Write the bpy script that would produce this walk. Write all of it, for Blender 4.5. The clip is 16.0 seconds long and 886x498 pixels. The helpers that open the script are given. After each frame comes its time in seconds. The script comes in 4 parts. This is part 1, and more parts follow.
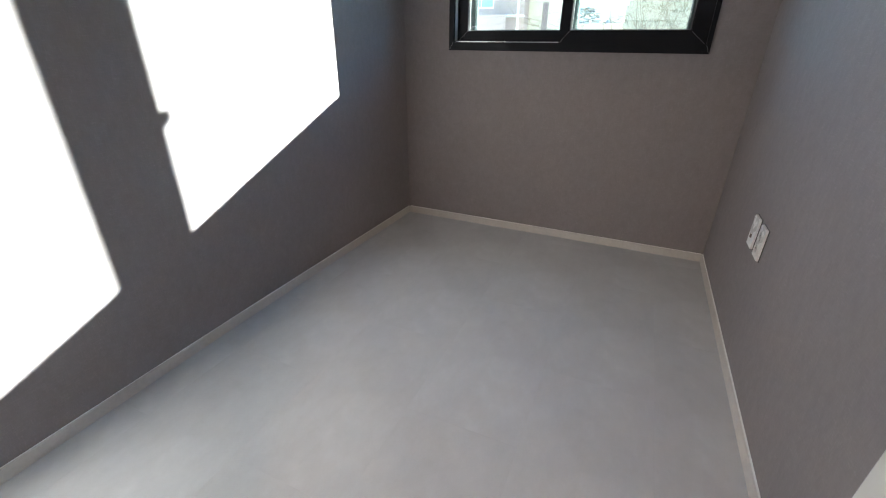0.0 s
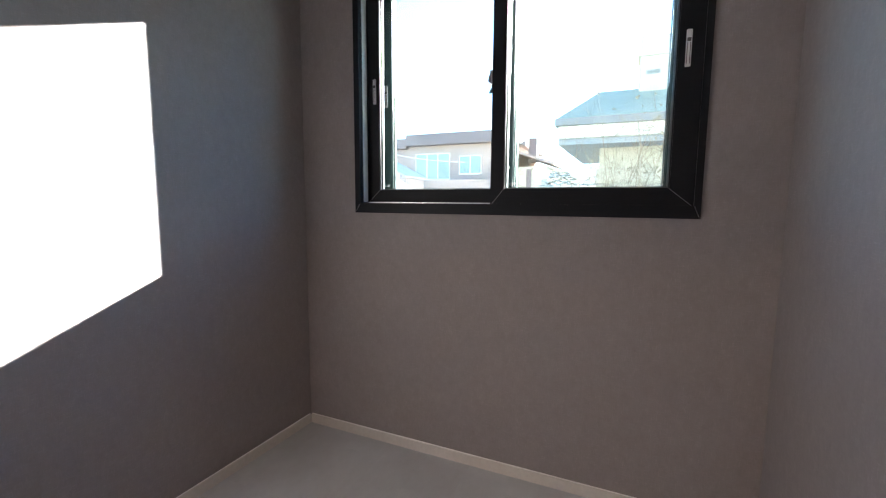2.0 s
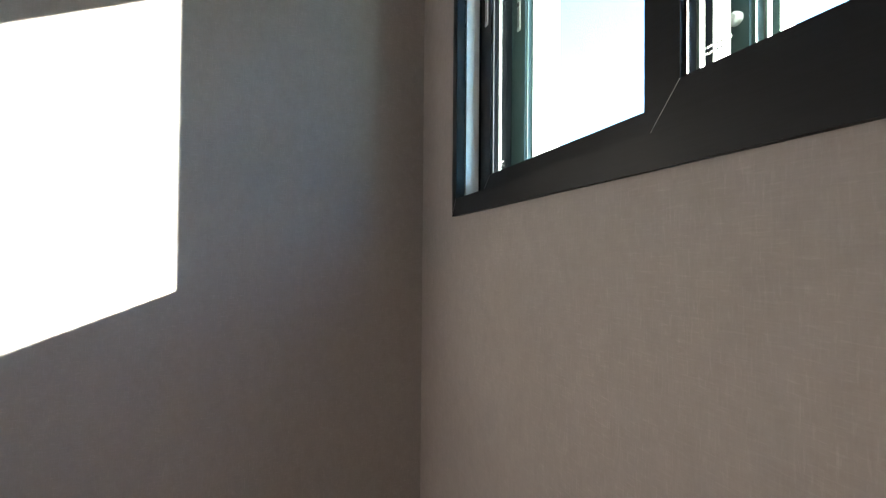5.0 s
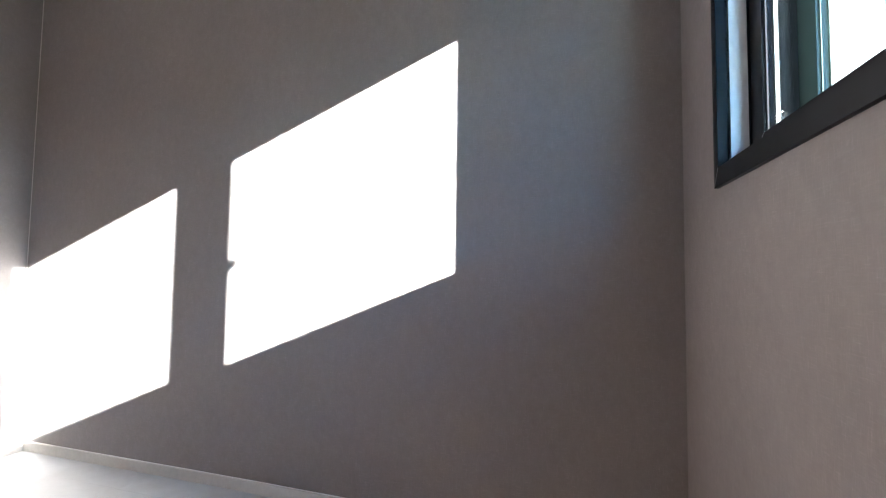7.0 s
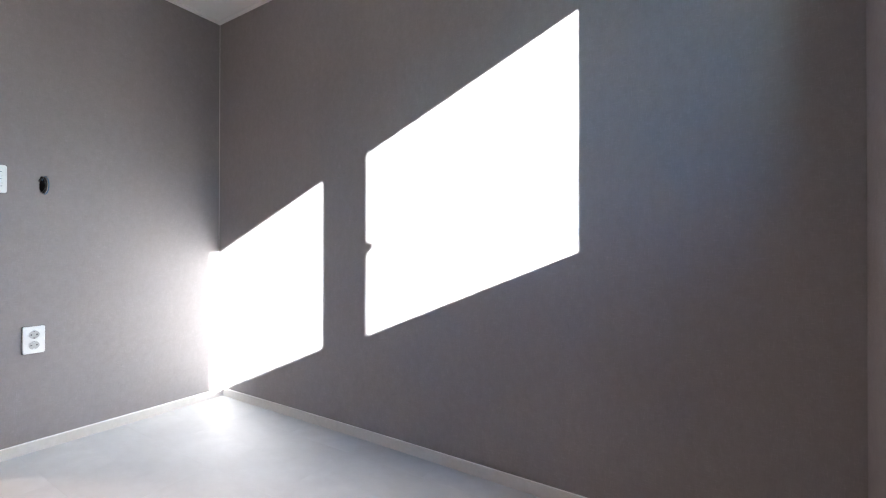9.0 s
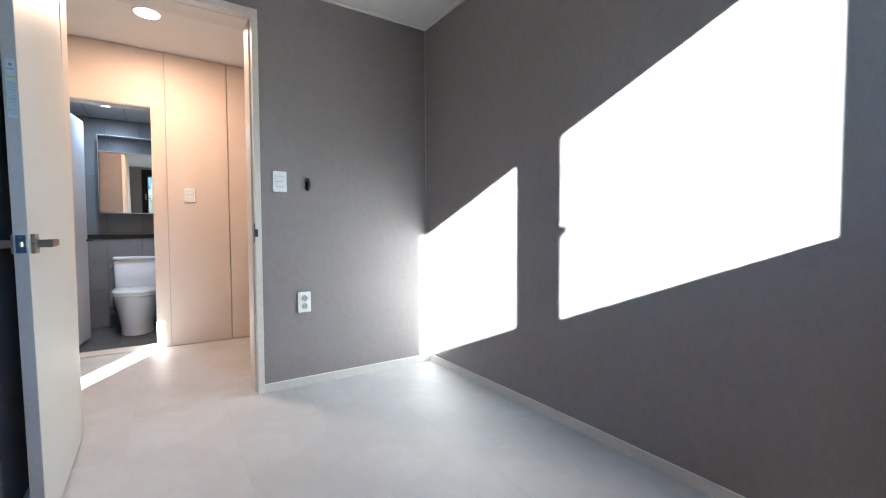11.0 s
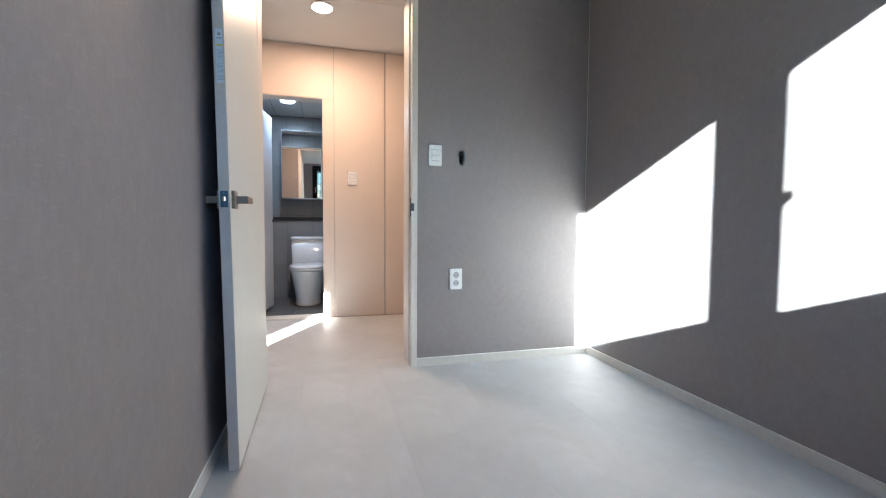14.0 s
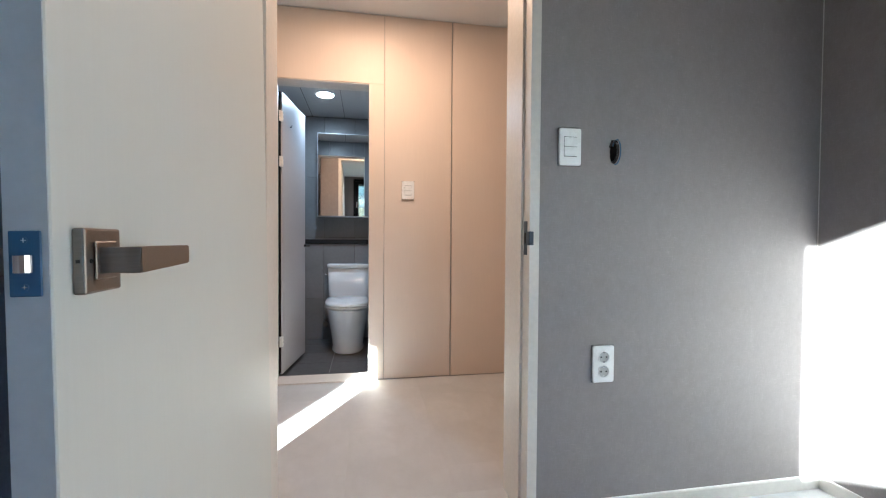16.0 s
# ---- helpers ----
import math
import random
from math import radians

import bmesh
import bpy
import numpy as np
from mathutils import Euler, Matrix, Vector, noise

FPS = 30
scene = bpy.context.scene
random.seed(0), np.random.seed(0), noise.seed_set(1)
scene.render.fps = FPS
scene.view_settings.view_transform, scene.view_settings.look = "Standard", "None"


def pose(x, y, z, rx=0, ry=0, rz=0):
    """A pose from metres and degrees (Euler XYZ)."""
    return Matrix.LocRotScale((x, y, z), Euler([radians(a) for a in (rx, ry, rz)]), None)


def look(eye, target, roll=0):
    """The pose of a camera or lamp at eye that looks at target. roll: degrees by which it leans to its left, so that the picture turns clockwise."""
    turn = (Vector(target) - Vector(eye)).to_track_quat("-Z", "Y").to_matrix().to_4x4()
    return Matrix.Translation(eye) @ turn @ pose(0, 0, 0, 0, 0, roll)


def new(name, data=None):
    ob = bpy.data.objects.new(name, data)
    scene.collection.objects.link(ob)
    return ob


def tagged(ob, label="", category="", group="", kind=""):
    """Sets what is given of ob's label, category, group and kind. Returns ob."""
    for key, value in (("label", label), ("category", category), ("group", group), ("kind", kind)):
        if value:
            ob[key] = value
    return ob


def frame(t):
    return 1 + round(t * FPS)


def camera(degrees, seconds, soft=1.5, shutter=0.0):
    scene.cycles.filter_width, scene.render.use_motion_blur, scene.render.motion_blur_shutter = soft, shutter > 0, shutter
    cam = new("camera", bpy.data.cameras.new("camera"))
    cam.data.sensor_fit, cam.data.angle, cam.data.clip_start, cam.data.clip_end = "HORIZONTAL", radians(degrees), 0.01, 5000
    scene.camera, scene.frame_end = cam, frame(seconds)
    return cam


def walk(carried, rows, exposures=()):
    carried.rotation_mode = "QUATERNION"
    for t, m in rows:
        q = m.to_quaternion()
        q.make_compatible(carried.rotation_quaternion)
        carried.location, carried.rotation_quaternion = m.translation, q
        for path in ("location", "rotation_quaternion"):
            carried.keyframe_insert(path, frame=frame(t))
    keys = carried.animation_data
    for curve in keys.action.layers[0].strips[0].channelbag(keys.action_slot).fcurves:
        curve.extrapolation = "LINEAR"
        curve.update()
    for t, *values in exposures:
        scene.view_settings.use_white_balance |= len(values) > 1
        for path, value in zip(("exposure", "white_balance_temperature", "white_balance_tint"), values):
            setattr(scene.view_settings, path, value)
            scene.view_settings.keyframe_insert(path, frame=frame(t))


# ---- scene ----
cam = camera(92.5, 16.0, soft=1.15)
PATH = [
    (0, (1.471, 0.259, 1.166), (0.743, 1.903, 0.29), 0.5),
    (0.5, (1.464, 0.444, 1.16), (0.689, 2.196, 0.586), 0.4),
    (1, (1.517, 0.684, 1.163), (0.704, 2.471, 0.782), 0.4),
    (1.5, (1.488, 0.966, 1.168), (0.684, 2.775, 0.882), 0.4),
    (2, (1.522, 1.254, 1.175), (0.712, 3.07, 0.955), 0.4),
    (2.5, (1.507, 1.551, 1.194), (0.733, 3.386, 1.007), 0.2),
    (3, (1.456, 1.865, 1.193), (0.677, 3.703, 1.075), 0.6),
    (3.5, (1.426, 2.148, 1.197), (0.527, 3.933, 1.114), 0.4),
    (4, (1.37, 2.366, 1.189), (0.155, 3.953, 1.155), 0.3),
    (4.5, (1.351, 2.502, 1.147), (-0.27, 3.673, 1.159), 0.8),
    (5, (1.407, 2.523, 1.016), (-0.478, 3.191, 1.046), 0.5),
    (5.2, (1.426, 2.522, 0.951), (-0.509, 3.022, 1.021), 0.7),
    (7.5, (1.479, 2.596, 0.91), (-0.395, 1.902, 0.987), 0.3),
    (8, (1.484, 2.599, 0.903), (-0.349, 1.801, 0.967), 0.2),
    (8.5, (1.503, 2.593, 0.907), (-0.278, 1.684, 0.945), 0.1),
    (9, (1.519, 2.589, 0.91), (-0.181, 1.536, 0.92), 0.1),
    (9.5, (1.521, 2.595, 0.923), (-0.048, 1.355, 0.899), -0.0),
    (10, (1.539, 2.591, 0.925), (0.116, 1.187, 0.873), -0.1),
    (12.3, (1.565, 2.573, 0.923), (0.824, 0.718, 0.833), 0.1),
    (12.5, (1.561, 2.569, 0.921), (0.854, 0.701, 0.83), 0.2),
    (13, (1.567, 2.554, 0.912), (0.921, 0.664, 0.817), 0.3),
    (13.5, (1.574, 2.503, 0.879), (0.989, 0.593, 0.778), 0.3),
    (14, (1.592, 2.379, 0.811), (1.063, 0.453, 0.707), 0.4),
    (14.5, (1.613, 2.174, 0.825), (1.119, 0.238, 0.733), 0.3),
    (15, (1.641, 1.943, 0.882), (1.185, -0.004, 0.818), 0.2),
    (15.5, (1.627, 1.64, 0.905), (1.219, -0.317, 0.855), 0.3),
    (16, (1.639, 1.291, 0.915), (1.281, -0.676, 0.872), 0.4),
]
EXPOSURES = [(0, 4.62, 5760, 9), (1.0, 4.7, 5850, 10), (1.5, 4.63, 6000, 12), (2.5, 4.62, 6000, 18), (3.3, 4.56, 5900, 17), (3.8, 4.44, 5780, 11), (4.2, 4.44, 5730, 7), (4.6, 4.61, 5800, 6), (5.0, 5.18, 6380, 6), (7.5, 5.29, 5765, 13), (9, 5.19, 5595, 13), (10, 5.1, 5495, 10), (12.5, 4.81, 5465, 7), (14, 4.81, 5465, 7), (15, 4.82, 5515, 6), (16, 4.65, 5435, 5)]
walk(cam, [(t, look(eye, target, roll)) for t, eye, target, roll in PATH], EXPOSURES)

# ---------------------------------------------------------------- light
SUN_DIR = Vector((-1.0, -1.97, -0.793)).normalized()
world = bpy.data.worlds.new("world")
scene.world = world
world.use_nodes = True
wn = world.node_tree
sky = wn.nodes.new("ShaderNodeTexSky")
sky.sky_type = "NISHITA"
sky.sun_disc = False
sky.sun_elevation = math.asin(-SUN_DIR.z)
sky.sun_rotation = math.atan2(-SUN_DIR.x, -SUN_DIR.y)
sky.air_density, sky.dust_density, sky.ozone_density = 1.0, 0.15, 3.2
wn.links.new(sky.outputs[0], wn.nodes["Background"].inputs["Color"])
wn.nodes["Background"].inputs["Strength"].default_value = 0.052
sun_data = bpy.data.lights.new("sun", "SUN")
sun_data.energy, sun_data.angle, sun_data.color = 3.6, radians(0.5), (1.0, 0.985, 0.84)
sun = new("sun", sun_data)
sun.rotation_mode = "QUATERNION"
sun.rotation_quaternion = SUN_DIR.to_track_quat("-Z", "Y")
sun.location = (8, 14, 9)


def disc_lamp(name, place, size, watts, colour):
    data = bpy.data.lights.new(name, "AREA")
    data.shape, data.size, data.energy, data.color = "DISK", size, watts, colour
    lamp = new(name, data)
    lamp.location = place
    return lamp


# ---------------------------------------------------------------- materials
def nodes_of(name):
    m = bpy.data.materials.new(name)
    m.use_nodes = True
    nt = m.node_tree
    return m, nt, nt.nodes["Principled BSDF"]


def link(nt, a, b):
    nt.links.new(a, b)


def coords(nt, scale=(1, 1, 1)):
    tc = nt.nodes.new("ShaderNodeTexCoord")
    mp = nt.nodes.new("ShaderNodeMapping")
    mp.inputs["Scale"].default_value = scale
    link(nt, tc.outputs["Object"], mp.inputs["Vector"])
    return mp.outputs["Vector"]


def noise_tex(nt, scale, vec=(1, 1, 1), detail=3.0, rough=0.55):
    n = nt.nodes.new("ShaderNodeTexNoise")
    n.inputs["Scale"].default_value = scale
    n.inputs["Detail"].default_value = detail
    n.inputs["Roughness"].default_value = rough
    link(nt, coords(nt, vec), n.inputs["Vector"])
    return n.outputs["Fac"]


def math_node(nt, op, a, b):
    n = nt.nodes.new("ShaderNodeMath")
    n.operation = op
    for i, v in enumerate((a, b)):
        if isinstance(v, (int, float)):
            n.inputs[i].default_value = v
        else:
            link(nt, v, n.inputs[i])
    return n.outputs[0]


def scaled(nt, fac, low, high):
    n = nt.nodes.new("ShaderNodeMapRange")
    n.inputs["From Min"].default_value, n.inputs["From Max"].default_value = 0.25, 0.75
    n.inputs["To Min"].default_value, n.inputs["To Max"].default_value = low, high
    link(nt, fac, n.inputs["Value"])
    return n.outputs[0]


def tint(nt, colour, fac):
    n = nt.nodes.new("ShaderNodeVectorMath")
    n.operation = "SCALE"
    n.inputs[0].default_value = colour
    link(nt, fac, n.inputs["Scale"])
    return n.outputs[0]


def bump(nt, bsdf, height, strength, distance):
    b = nt.nodes.new("ShaderNodeBump")
    b.inputs["Strength"].default_value, b.inputs["Distance"].default_value = strength, distance
    link(nt, height, b.inputs["Height"])
    link(nt, b.outputs[0], bsdf.inputs["Normal"])


def surface(name, colour, rough=0.5, metal=0.0, broad=(1.2, 0.06), fine=(60, 0.05), relief=(90, 0.15, 0.001), vec=(1, 1, 1), piece=0.0, spec=0.5):
    """A plain material with broad and fine variation of colour and gloss, and fine relief."""
    m, nt, bsdf = nodes_of(name)
    bsdf.inputs["Metallic"].default_value = metal
    bsdf.inputs["Specular IOR Level"].default_value = spec
    a = scaled(nt, noise_tex(nt, broad[0]), 1 - broad[1], 1 + broad[1])
    b = scaled(nt, noise_tex(nt, fine[0], vec), 1 - fine[1], 1 + fine[1])
    f = math_node(nt, "MULTIPLY", a, b)
    if piece:
        info = nt.nodes.new("ShaderNodeObjectInfo")
        f = math_node(nt, "MULTIPLY", f, scaled(nt, info.outputs["Random"], 1 - piece, 1 + piece))
    link(nt, tint(nt, colour, f), bsdf.inputs["Base Color"])
    link(nt, scaled(nt, noise_tex(nt, broad[0] * 4), max(rough - 0.06, 0.02), min(rough + 0.06, 1)), bsdf.inputs["Roughness"])
    if relief[1]:
        bump(nt, bsdf, noise_tex(nt, relief[0], vec), relief[1], relief[2])
    return m


def wallpaper(name, colour):
    """Vinyl wallpaper with a linen weave: fine threads both ways, sparse paler strands in patches and a soft cloudy tone."""
    m, nt, bsdf = nodes_of(name)
    weave = math_node(nt, "ADD", noise_tex(nt, 1.0, (420, 420, 30), 2.0), noise_tex(nt, 1.0, (30, 30, 420), 2.0))
    strands = []
    for vec in ((300, 300, 38), (38, 38, 260)):
        over = math_node(nt, "SUBTRACT", noise_tex(nt, 1.0, vec, 3.0, 0.65), 0.54)
        strands.append(math_node(nt, "MAXIMUM", over, 0.0))
    patch = scaled(nt, noise_tex(nt, 9.0, (1, 1, 0.7), 3.0, 0.6), 0.15, 1.0)
    strand = math_node(nt, "MULTIPLY", math_node(nt, "ADD", strands[0], strands[1]), patch)
    cloud = math_node(nt, "MULTIPLY", scaled(nt, noise_tex(nt, 2.2, (1, 1, 1), 4.0), 0.95, 1.05), scaled(nt, noise_tex(nt, 30.0, (1, 1, 0.7), 5.0, 0.78), 0.91, 1.09))
    f = math_node(nt, "MULTIPLY", cloud, scaled(nt, math_node(nt, "MULTIPLY", weave, 0.5), 0.955, 1.045))
    f = math_node(nt, "MULTIPLY", f, math_node(nt, "ADD", math_node(nt, "MULTIPLY", strand, 1.0), 0.97))
    link(nt, tint(nt, colour, f), bsdf.inputs["Base Color"])
    bsdf.inputs["Roughness"].default_value = 0.62
    bsdf.inputs["Specular IOR Level"].default_value = 0.4
    bump(nt, bsdf, math_node(nt, "ADD", weave, math_node(nt, "MULTIPLY", strand, 1.5)), 0.13, 0.001)
    return m


def floor_vinyl(name, colour):
    """Satin concrete-look vinyl: cloudy blotches, fine trowel marks and specks."""
    m, nt, bsdf = nodes_of(name)
    info = nt.nodes.new("ShaderNodeObjectInfo")
    a = scaled(nt, noise_tex(nt, 2.4, (1, 1, 1), 5.0, 0.6), 0.90, 1.10)
    b = scaled(nt, noise_tex(nt, 16.0, (1, 0.6, 1), 5.0, 0.65), 0.95, 1.05)
    c = scaled(nt, noise_tex(nt, 240.0), 0.98, 1.02)
    f = math_node(nt, "MULTIPLY", math_node(nt, "MULTIPLY", a, b), c)
    f = math_node(nt, "MULTIPLY", f, scaled(nt, info.outputs["Random"], 0.985, 1.015))
    link(nt, tint(nt, colour, f), bsdf.inputs["Base Color"])
    link(nt, scaled(nt, noise_tex(nt, 7.0), 0.48, 0.60), bsdf.inputs["Roughness"])
    bump(nt, bsdf, noise_tex(nt, 160.0), 0.10, 0.0006)
    return m


def clear_glass(name, tone, rough=0.0):
    """A thin pane: mostly clear, with a Fresnel gloss."""
    m, nt, bsdf = nodes_of(name)
    out = nt.nodes["Material Output"]
    tr = nt.nodes.new("ShaderNodeBsdfTransparent")
    tr.inputs["Color"].default_value = (*tone, 1)
    gl = nt.nodes.new("ShaderNodeBsdfGlossy")
    gl.inputs["Roughness"].default_value = rough
    fr = nt.nodes.new("ShaderNodeLayerWeight")
    fr.inputs["Blend"].default_value = 0.5
    gloss = math_node(nt, "ADD", math_node(nt, "MULTIPLY", math_node(nt, "POWER", fr.outputs["Facing"], 5.0), 0.5), 0.02)
    mx = nt.nodes.new("ShaderNodeMixShader")
    link(nt, gloss, mx.inputs[0])
    link(nt, tr.outputs[0], mx.inputs[1])
    link(nt, gl.outputs[0], mx.inputs[2])
    link(nt, mx.outputs[0], out.inputs["Surface"])
    return m


def glowing(name, colour, strength):
    m, nt, bsdf = nodes_of(name)
    bsdf.inputs["Base Color"].default_value = (0.8, 0.8, 0.8, 1)
    bsdf.inputs["Emission Color"].default_value = (*colour, 1)
    bsdf.inputs["Emission Strength"].default_value = strength
    return m


M_PAPER = wallpaper("taupe_wallpaper", (0.277, 0.2505, 0.2490))
M_FLOOR = floor_vinyl("vinyl_floor", (0.530, 0.540, 0.548))
M_JOINT = surface("floor_joint", (0.42, 0.40, 0.385), 0.7)
M_CEIL = surface("ceiling_paper", (0.82, 0.81, 0.79), 0.85, fine=(140, 0.03), relief=(160, 0.25, 0.001))
M_BASE = surface("baseboard_film", (0.62, 0.59, 0.55), 0.45)
M_BEAD = surface("white_sealant", (0.80, 0.79, 0.76), 0.35, broad=(6, 0.05))
M_SPACER = surface("grey_glazing_spacer", (0.13, 0.135, 0.14), 0.4, 0.4)
M_EDGE = surface("grey_edge_band", (0.50, 0.50, 0.505), 0.45)
M_TRIM = surface("door_trim_film", (0.70, 0.66, 0.61), 0.42, relief=(220, 0.06, 0.0005))
M_LEAF = surface("door_film", (0.66, 0.66, 0.615), 0.48, fine=(1.0, 0.012), vec=(180, 180, 5), relief=(1.0, 0.04, 0.0005))
M_PANEL = surface("hall_panel_film", (0.74, 0.635, 0.55), 0.5, fine=(1.0, 0.018), vec=(260, 260, 8), relief=(1.0, 0.10, 0.0006))
M_DARK = surface("dark_void", (0.012, 0.012, 0.012), 0.8)
M_FRAME = surface("black_window_profile", (0.0110, 0.0132, 0.0175), 0.42, fine=(1.0, 0.12), vec=(14, 14, 260), relief=(1.0, 0.12, 0.0006), spec=0.14)
M_OUTER = surface("grey_outer_profile", (0.035, 0.060, 0.060), 0.35, fine=(1.0, 0.12), vec=(14, 14, 260), relief=(1.0, 0.12, 0.0006))
M_SEAM = surface("mitre_seam", (0.30, 0.30, 0.31), 0.5)
M_ALU = surface("bright_aluminium", (0.74, 0.75, 0.77), 0.28, 0.9, relief=(40, 0.03, 0.0004))
M_GREY = surface("grey_track", (0.52, 0.53, 0.56), 0.4, 0.3)
M_STRIP = surface("pale_metal_strip", (0.80, 0.80, 0.82), 0.35, 0.15)
M_CHROME = surface("chrome", (0.80, 0.80, 0.80), 0.10, 1.0, relief=(40, 0, 0))
M_NICKEL = surface("brushed_nickel", (0.27, 0.235, 0.205), 0.42, 1.0, fine=(1.0, 0.08), vec=(30, 600, 600), relief=(1.0, 0.05, 0.0003))
M_FILM = surface("blue_protective_film", (0.035, 0.10, 0.19), 0.30)
M_STRIKE = surface("dark_bluish_steel", (0.05, 0.065, 0.085), 0.4, 0.3)
M_VOID = surface("black_hole", (0.004, 0.004, 0.005), 0.9, spec=0.1)
M_WHITE = surface("white_plastic", (0.86, 0.86, 0.85), 0.28, broad=(6, 0.02), fine=(90, 0.01), relief=(120, 0.03, 0.0004))
# white plastic greyed to paint in the shade inside the socket cups
M_WELL_SHADE = surface("shaded_white_plastic", (0.50, 0.50, 0.50), 0.35, relief=(120, 0.03, 0.0004))
M_SLOT = surface("dark_slot", (0.10, 0.10, 0.10), 0.6)
M_WIRE_BLUE = surface("blue_wire", (0.06, 0.14, 0.24), 0.4)
M_WIRE_BLACK = surface("black_wire", (0.015, 0.015, 0.018), 0.45)
M_LABEL = surface("label_paper", (0.55, 0.66, 0.76), 0.5)
M_INK = surface("label_ink", (0.24, 0.34, 0.46), 0.6)
M_YELLOW = surface("label_yellow", (0.62, 0.60, 0.12), 0.6)
M_TILE = surface("grey_wall_tile", (0.20, 0.20, 0.207), 0.38, broad=(3, 0.08), fine=(40, 0.05), relief=(70, 0.10, 0.0008), piece=0.04)
M_FTILE = surface("dark_floor_tile", (0.085, 0.084, 0.086), 0.5, broad=(4, 0.10), fine=(50, 0.08), relief=(80, 0.15, 0.0008), piece=0.06)
M_GROUT = surface("grout", (0.12, 0.12, 0.12), 0.85)
M_BCEIL = surface("bath_ceiling_panel", (0.50, 0.50, 0.50), 0.4)
M_BDOOR = surface("bath_door_film", (0.50, 0.49, 0.51), 0.42)
M_STONE = surface("dark_stone_shelf", (0.014, 0.014, 0.015), 0.55, spec=0.25)
M_CERAMIC = surface("white_ceramic", (0.70, 0.725, 0.75), 0.08, broad=(4, 0.01), fine=(50, 0.01), relief=(20, 0.02, 0.0006))
M_THRESH = surface("pale_threshold_stone", (0.68, 0.64, 0.60), 0.35)
M_MIRROR, _nt, _b = nodes_of("mirror_silver")
_b.inputs["Base Color"].default_value = (0.86, 0.87, 0.86, 1)
_b.inputs["Metallic"].default_value, _b.inputs["Roughness"].default_value = 1.0, 0.015
M_GLASS = clear_glass("window_glass", (0.905, 0.955, 0.94))
M_WARM = glowing("warm_diffuser", (1.0, 0.80, 0.56), 1.2)
M_COOL = glowing("neutral_diffuser", (1.0, 0.97, 0.94), 1.2)
M_STUCCO = surface("white_stucco", (0.72, 0.71, 0.69), 0.9, broad=(1.5, 0.08), relief=(120, 0.4, 0.003))
M_GROUND = surface("earth_and_paving", (0.42, 0.40, 0.37), 0.95, broad=(0.15, 0.25), fine=(3, 0.15), relief=(4, 0.3, 0.05))
M_ROOFBLUE = surface("faded_blue_green_roof", (0.40, 0.35, 0.235), 0.7, broad=(0.8, 0.14), fine=(12, 0.08), relief=(20, 0.3, 0.01))
M_FASCIA = surface("dark_fascia", (0.20, 0.18, 0.175), 0.7)
M_SOFFIT = surface("grey_soffit", (0.25, 0.255, 0.27), 0.7)
M_TARP = surface("pale_blue_tarpaulin", (0.50, 0.48, 0.46), 0.55, broad=(6, 0.15), fine=(30, 0.12))
M_SIDING = surface("cream_siding", (0.47, 0.39, 0.305), 0.8, broad=(0.6, 0.1), relief=(30, 0.15, 0.004))
M_BRICK = surface("pinkish_brown_render", (0.40, 0.285, 0.25), 0.9, broad=(0.5, 0.12), fine=(9, 0.10), relief=(14, 0.4, 0.01))
M_BRICKDK = surface("brown_fascia", (0.20, 0.145, 0.14), 0.85, broad=(0.5, 0.12))
M_HOUSEWHITE = surface("white_house_siding", (0.58, 0.51, 0.43), 0.8, broad=(0.7, 0.08), relief=(20, 0.2, 0.004))
M_ROOFGREY = surface("grey_roof", (0.22, 0.225, 0.24), 0.8, broad=(0.7, 0.12), relief=(12, 0.3, 0.01))
M_PANE = surface("far_window_pane", (0.25, 0.30, 0.30), 0.15)
M_PFRAME = surface("far_window_frame", (0.72, 0.66, 0.60), 0.5)
M_BARK = surface("grey_brown_bark", (0.24, 0.18, 0.13), 0.9, broad=(3, 0.2), relief=(60, 0.5, 0.004))
M_DRYLEAF = surface("dry_leaf", (0.20, 0.15, 0.10), 0.8)


# ---------------------------------------------------------------- building helpers
def add_box(bm, lo, hi, bevel=0.0, seg=1):
    x0, y0, z0 = lo
    x1, y1, z1 = hi
    v = [bm.verts.new(p) for p in ((x0, y0, z0), (x1, y0, z0), (x1, y1, z0), (x0, y1, z0), (x0, y0, z1), (x1, y0, z1), (x1, y1, z1), (x0, y1, z1))]
    faces = [bm.faces.new([v[i] for i in q]) for q in ((0, 3, 2, 1), (4, 5, 6, 7), (0, 1, 5, 4), (1, 2, 6, 5), (2, 3, 7, 6), (3, 0, 4, 7))]
    if bevel:
        edges = list({e for f in faces for e in f.edges})
        bmesh.ops.bevel(bm, geom=edges, offset=bevel, segments=seg, affect="EDGES", profile=0.5)
    return faces


def box(lo, hi, bevel=0.0, seg=1):
    bm = bmesh.new()
    add_box(bm, lo, hi, bevel, seg)
    return bm


def add_prism(bm, outline, axis, a, b):
    """A straight prism over a closed outline of (u, v), from a to b along an axis ('x', 'y' or 'z')."""
    def at(u, v, w):
        return {"x": (w, u, v), "y": (u, w, v), "z": (u, v, w)}[axis]
    low = [bm.verts.new(at(u, v, a)) for u, v in outline]
    high = [bm.verts.new(at(u, v, b)) for u, v in outline]
    n = len(outline)
    bm.faces.new(low)
    bm.faces.new(high[::-1])
    for i in range(n):
        bm.faces.new((low[i], high[i], high[(i + 1) % n], low[(i + 1) % n]))
    bmesh.ops.recalc_face_normals(bm, faces=bm.faces)


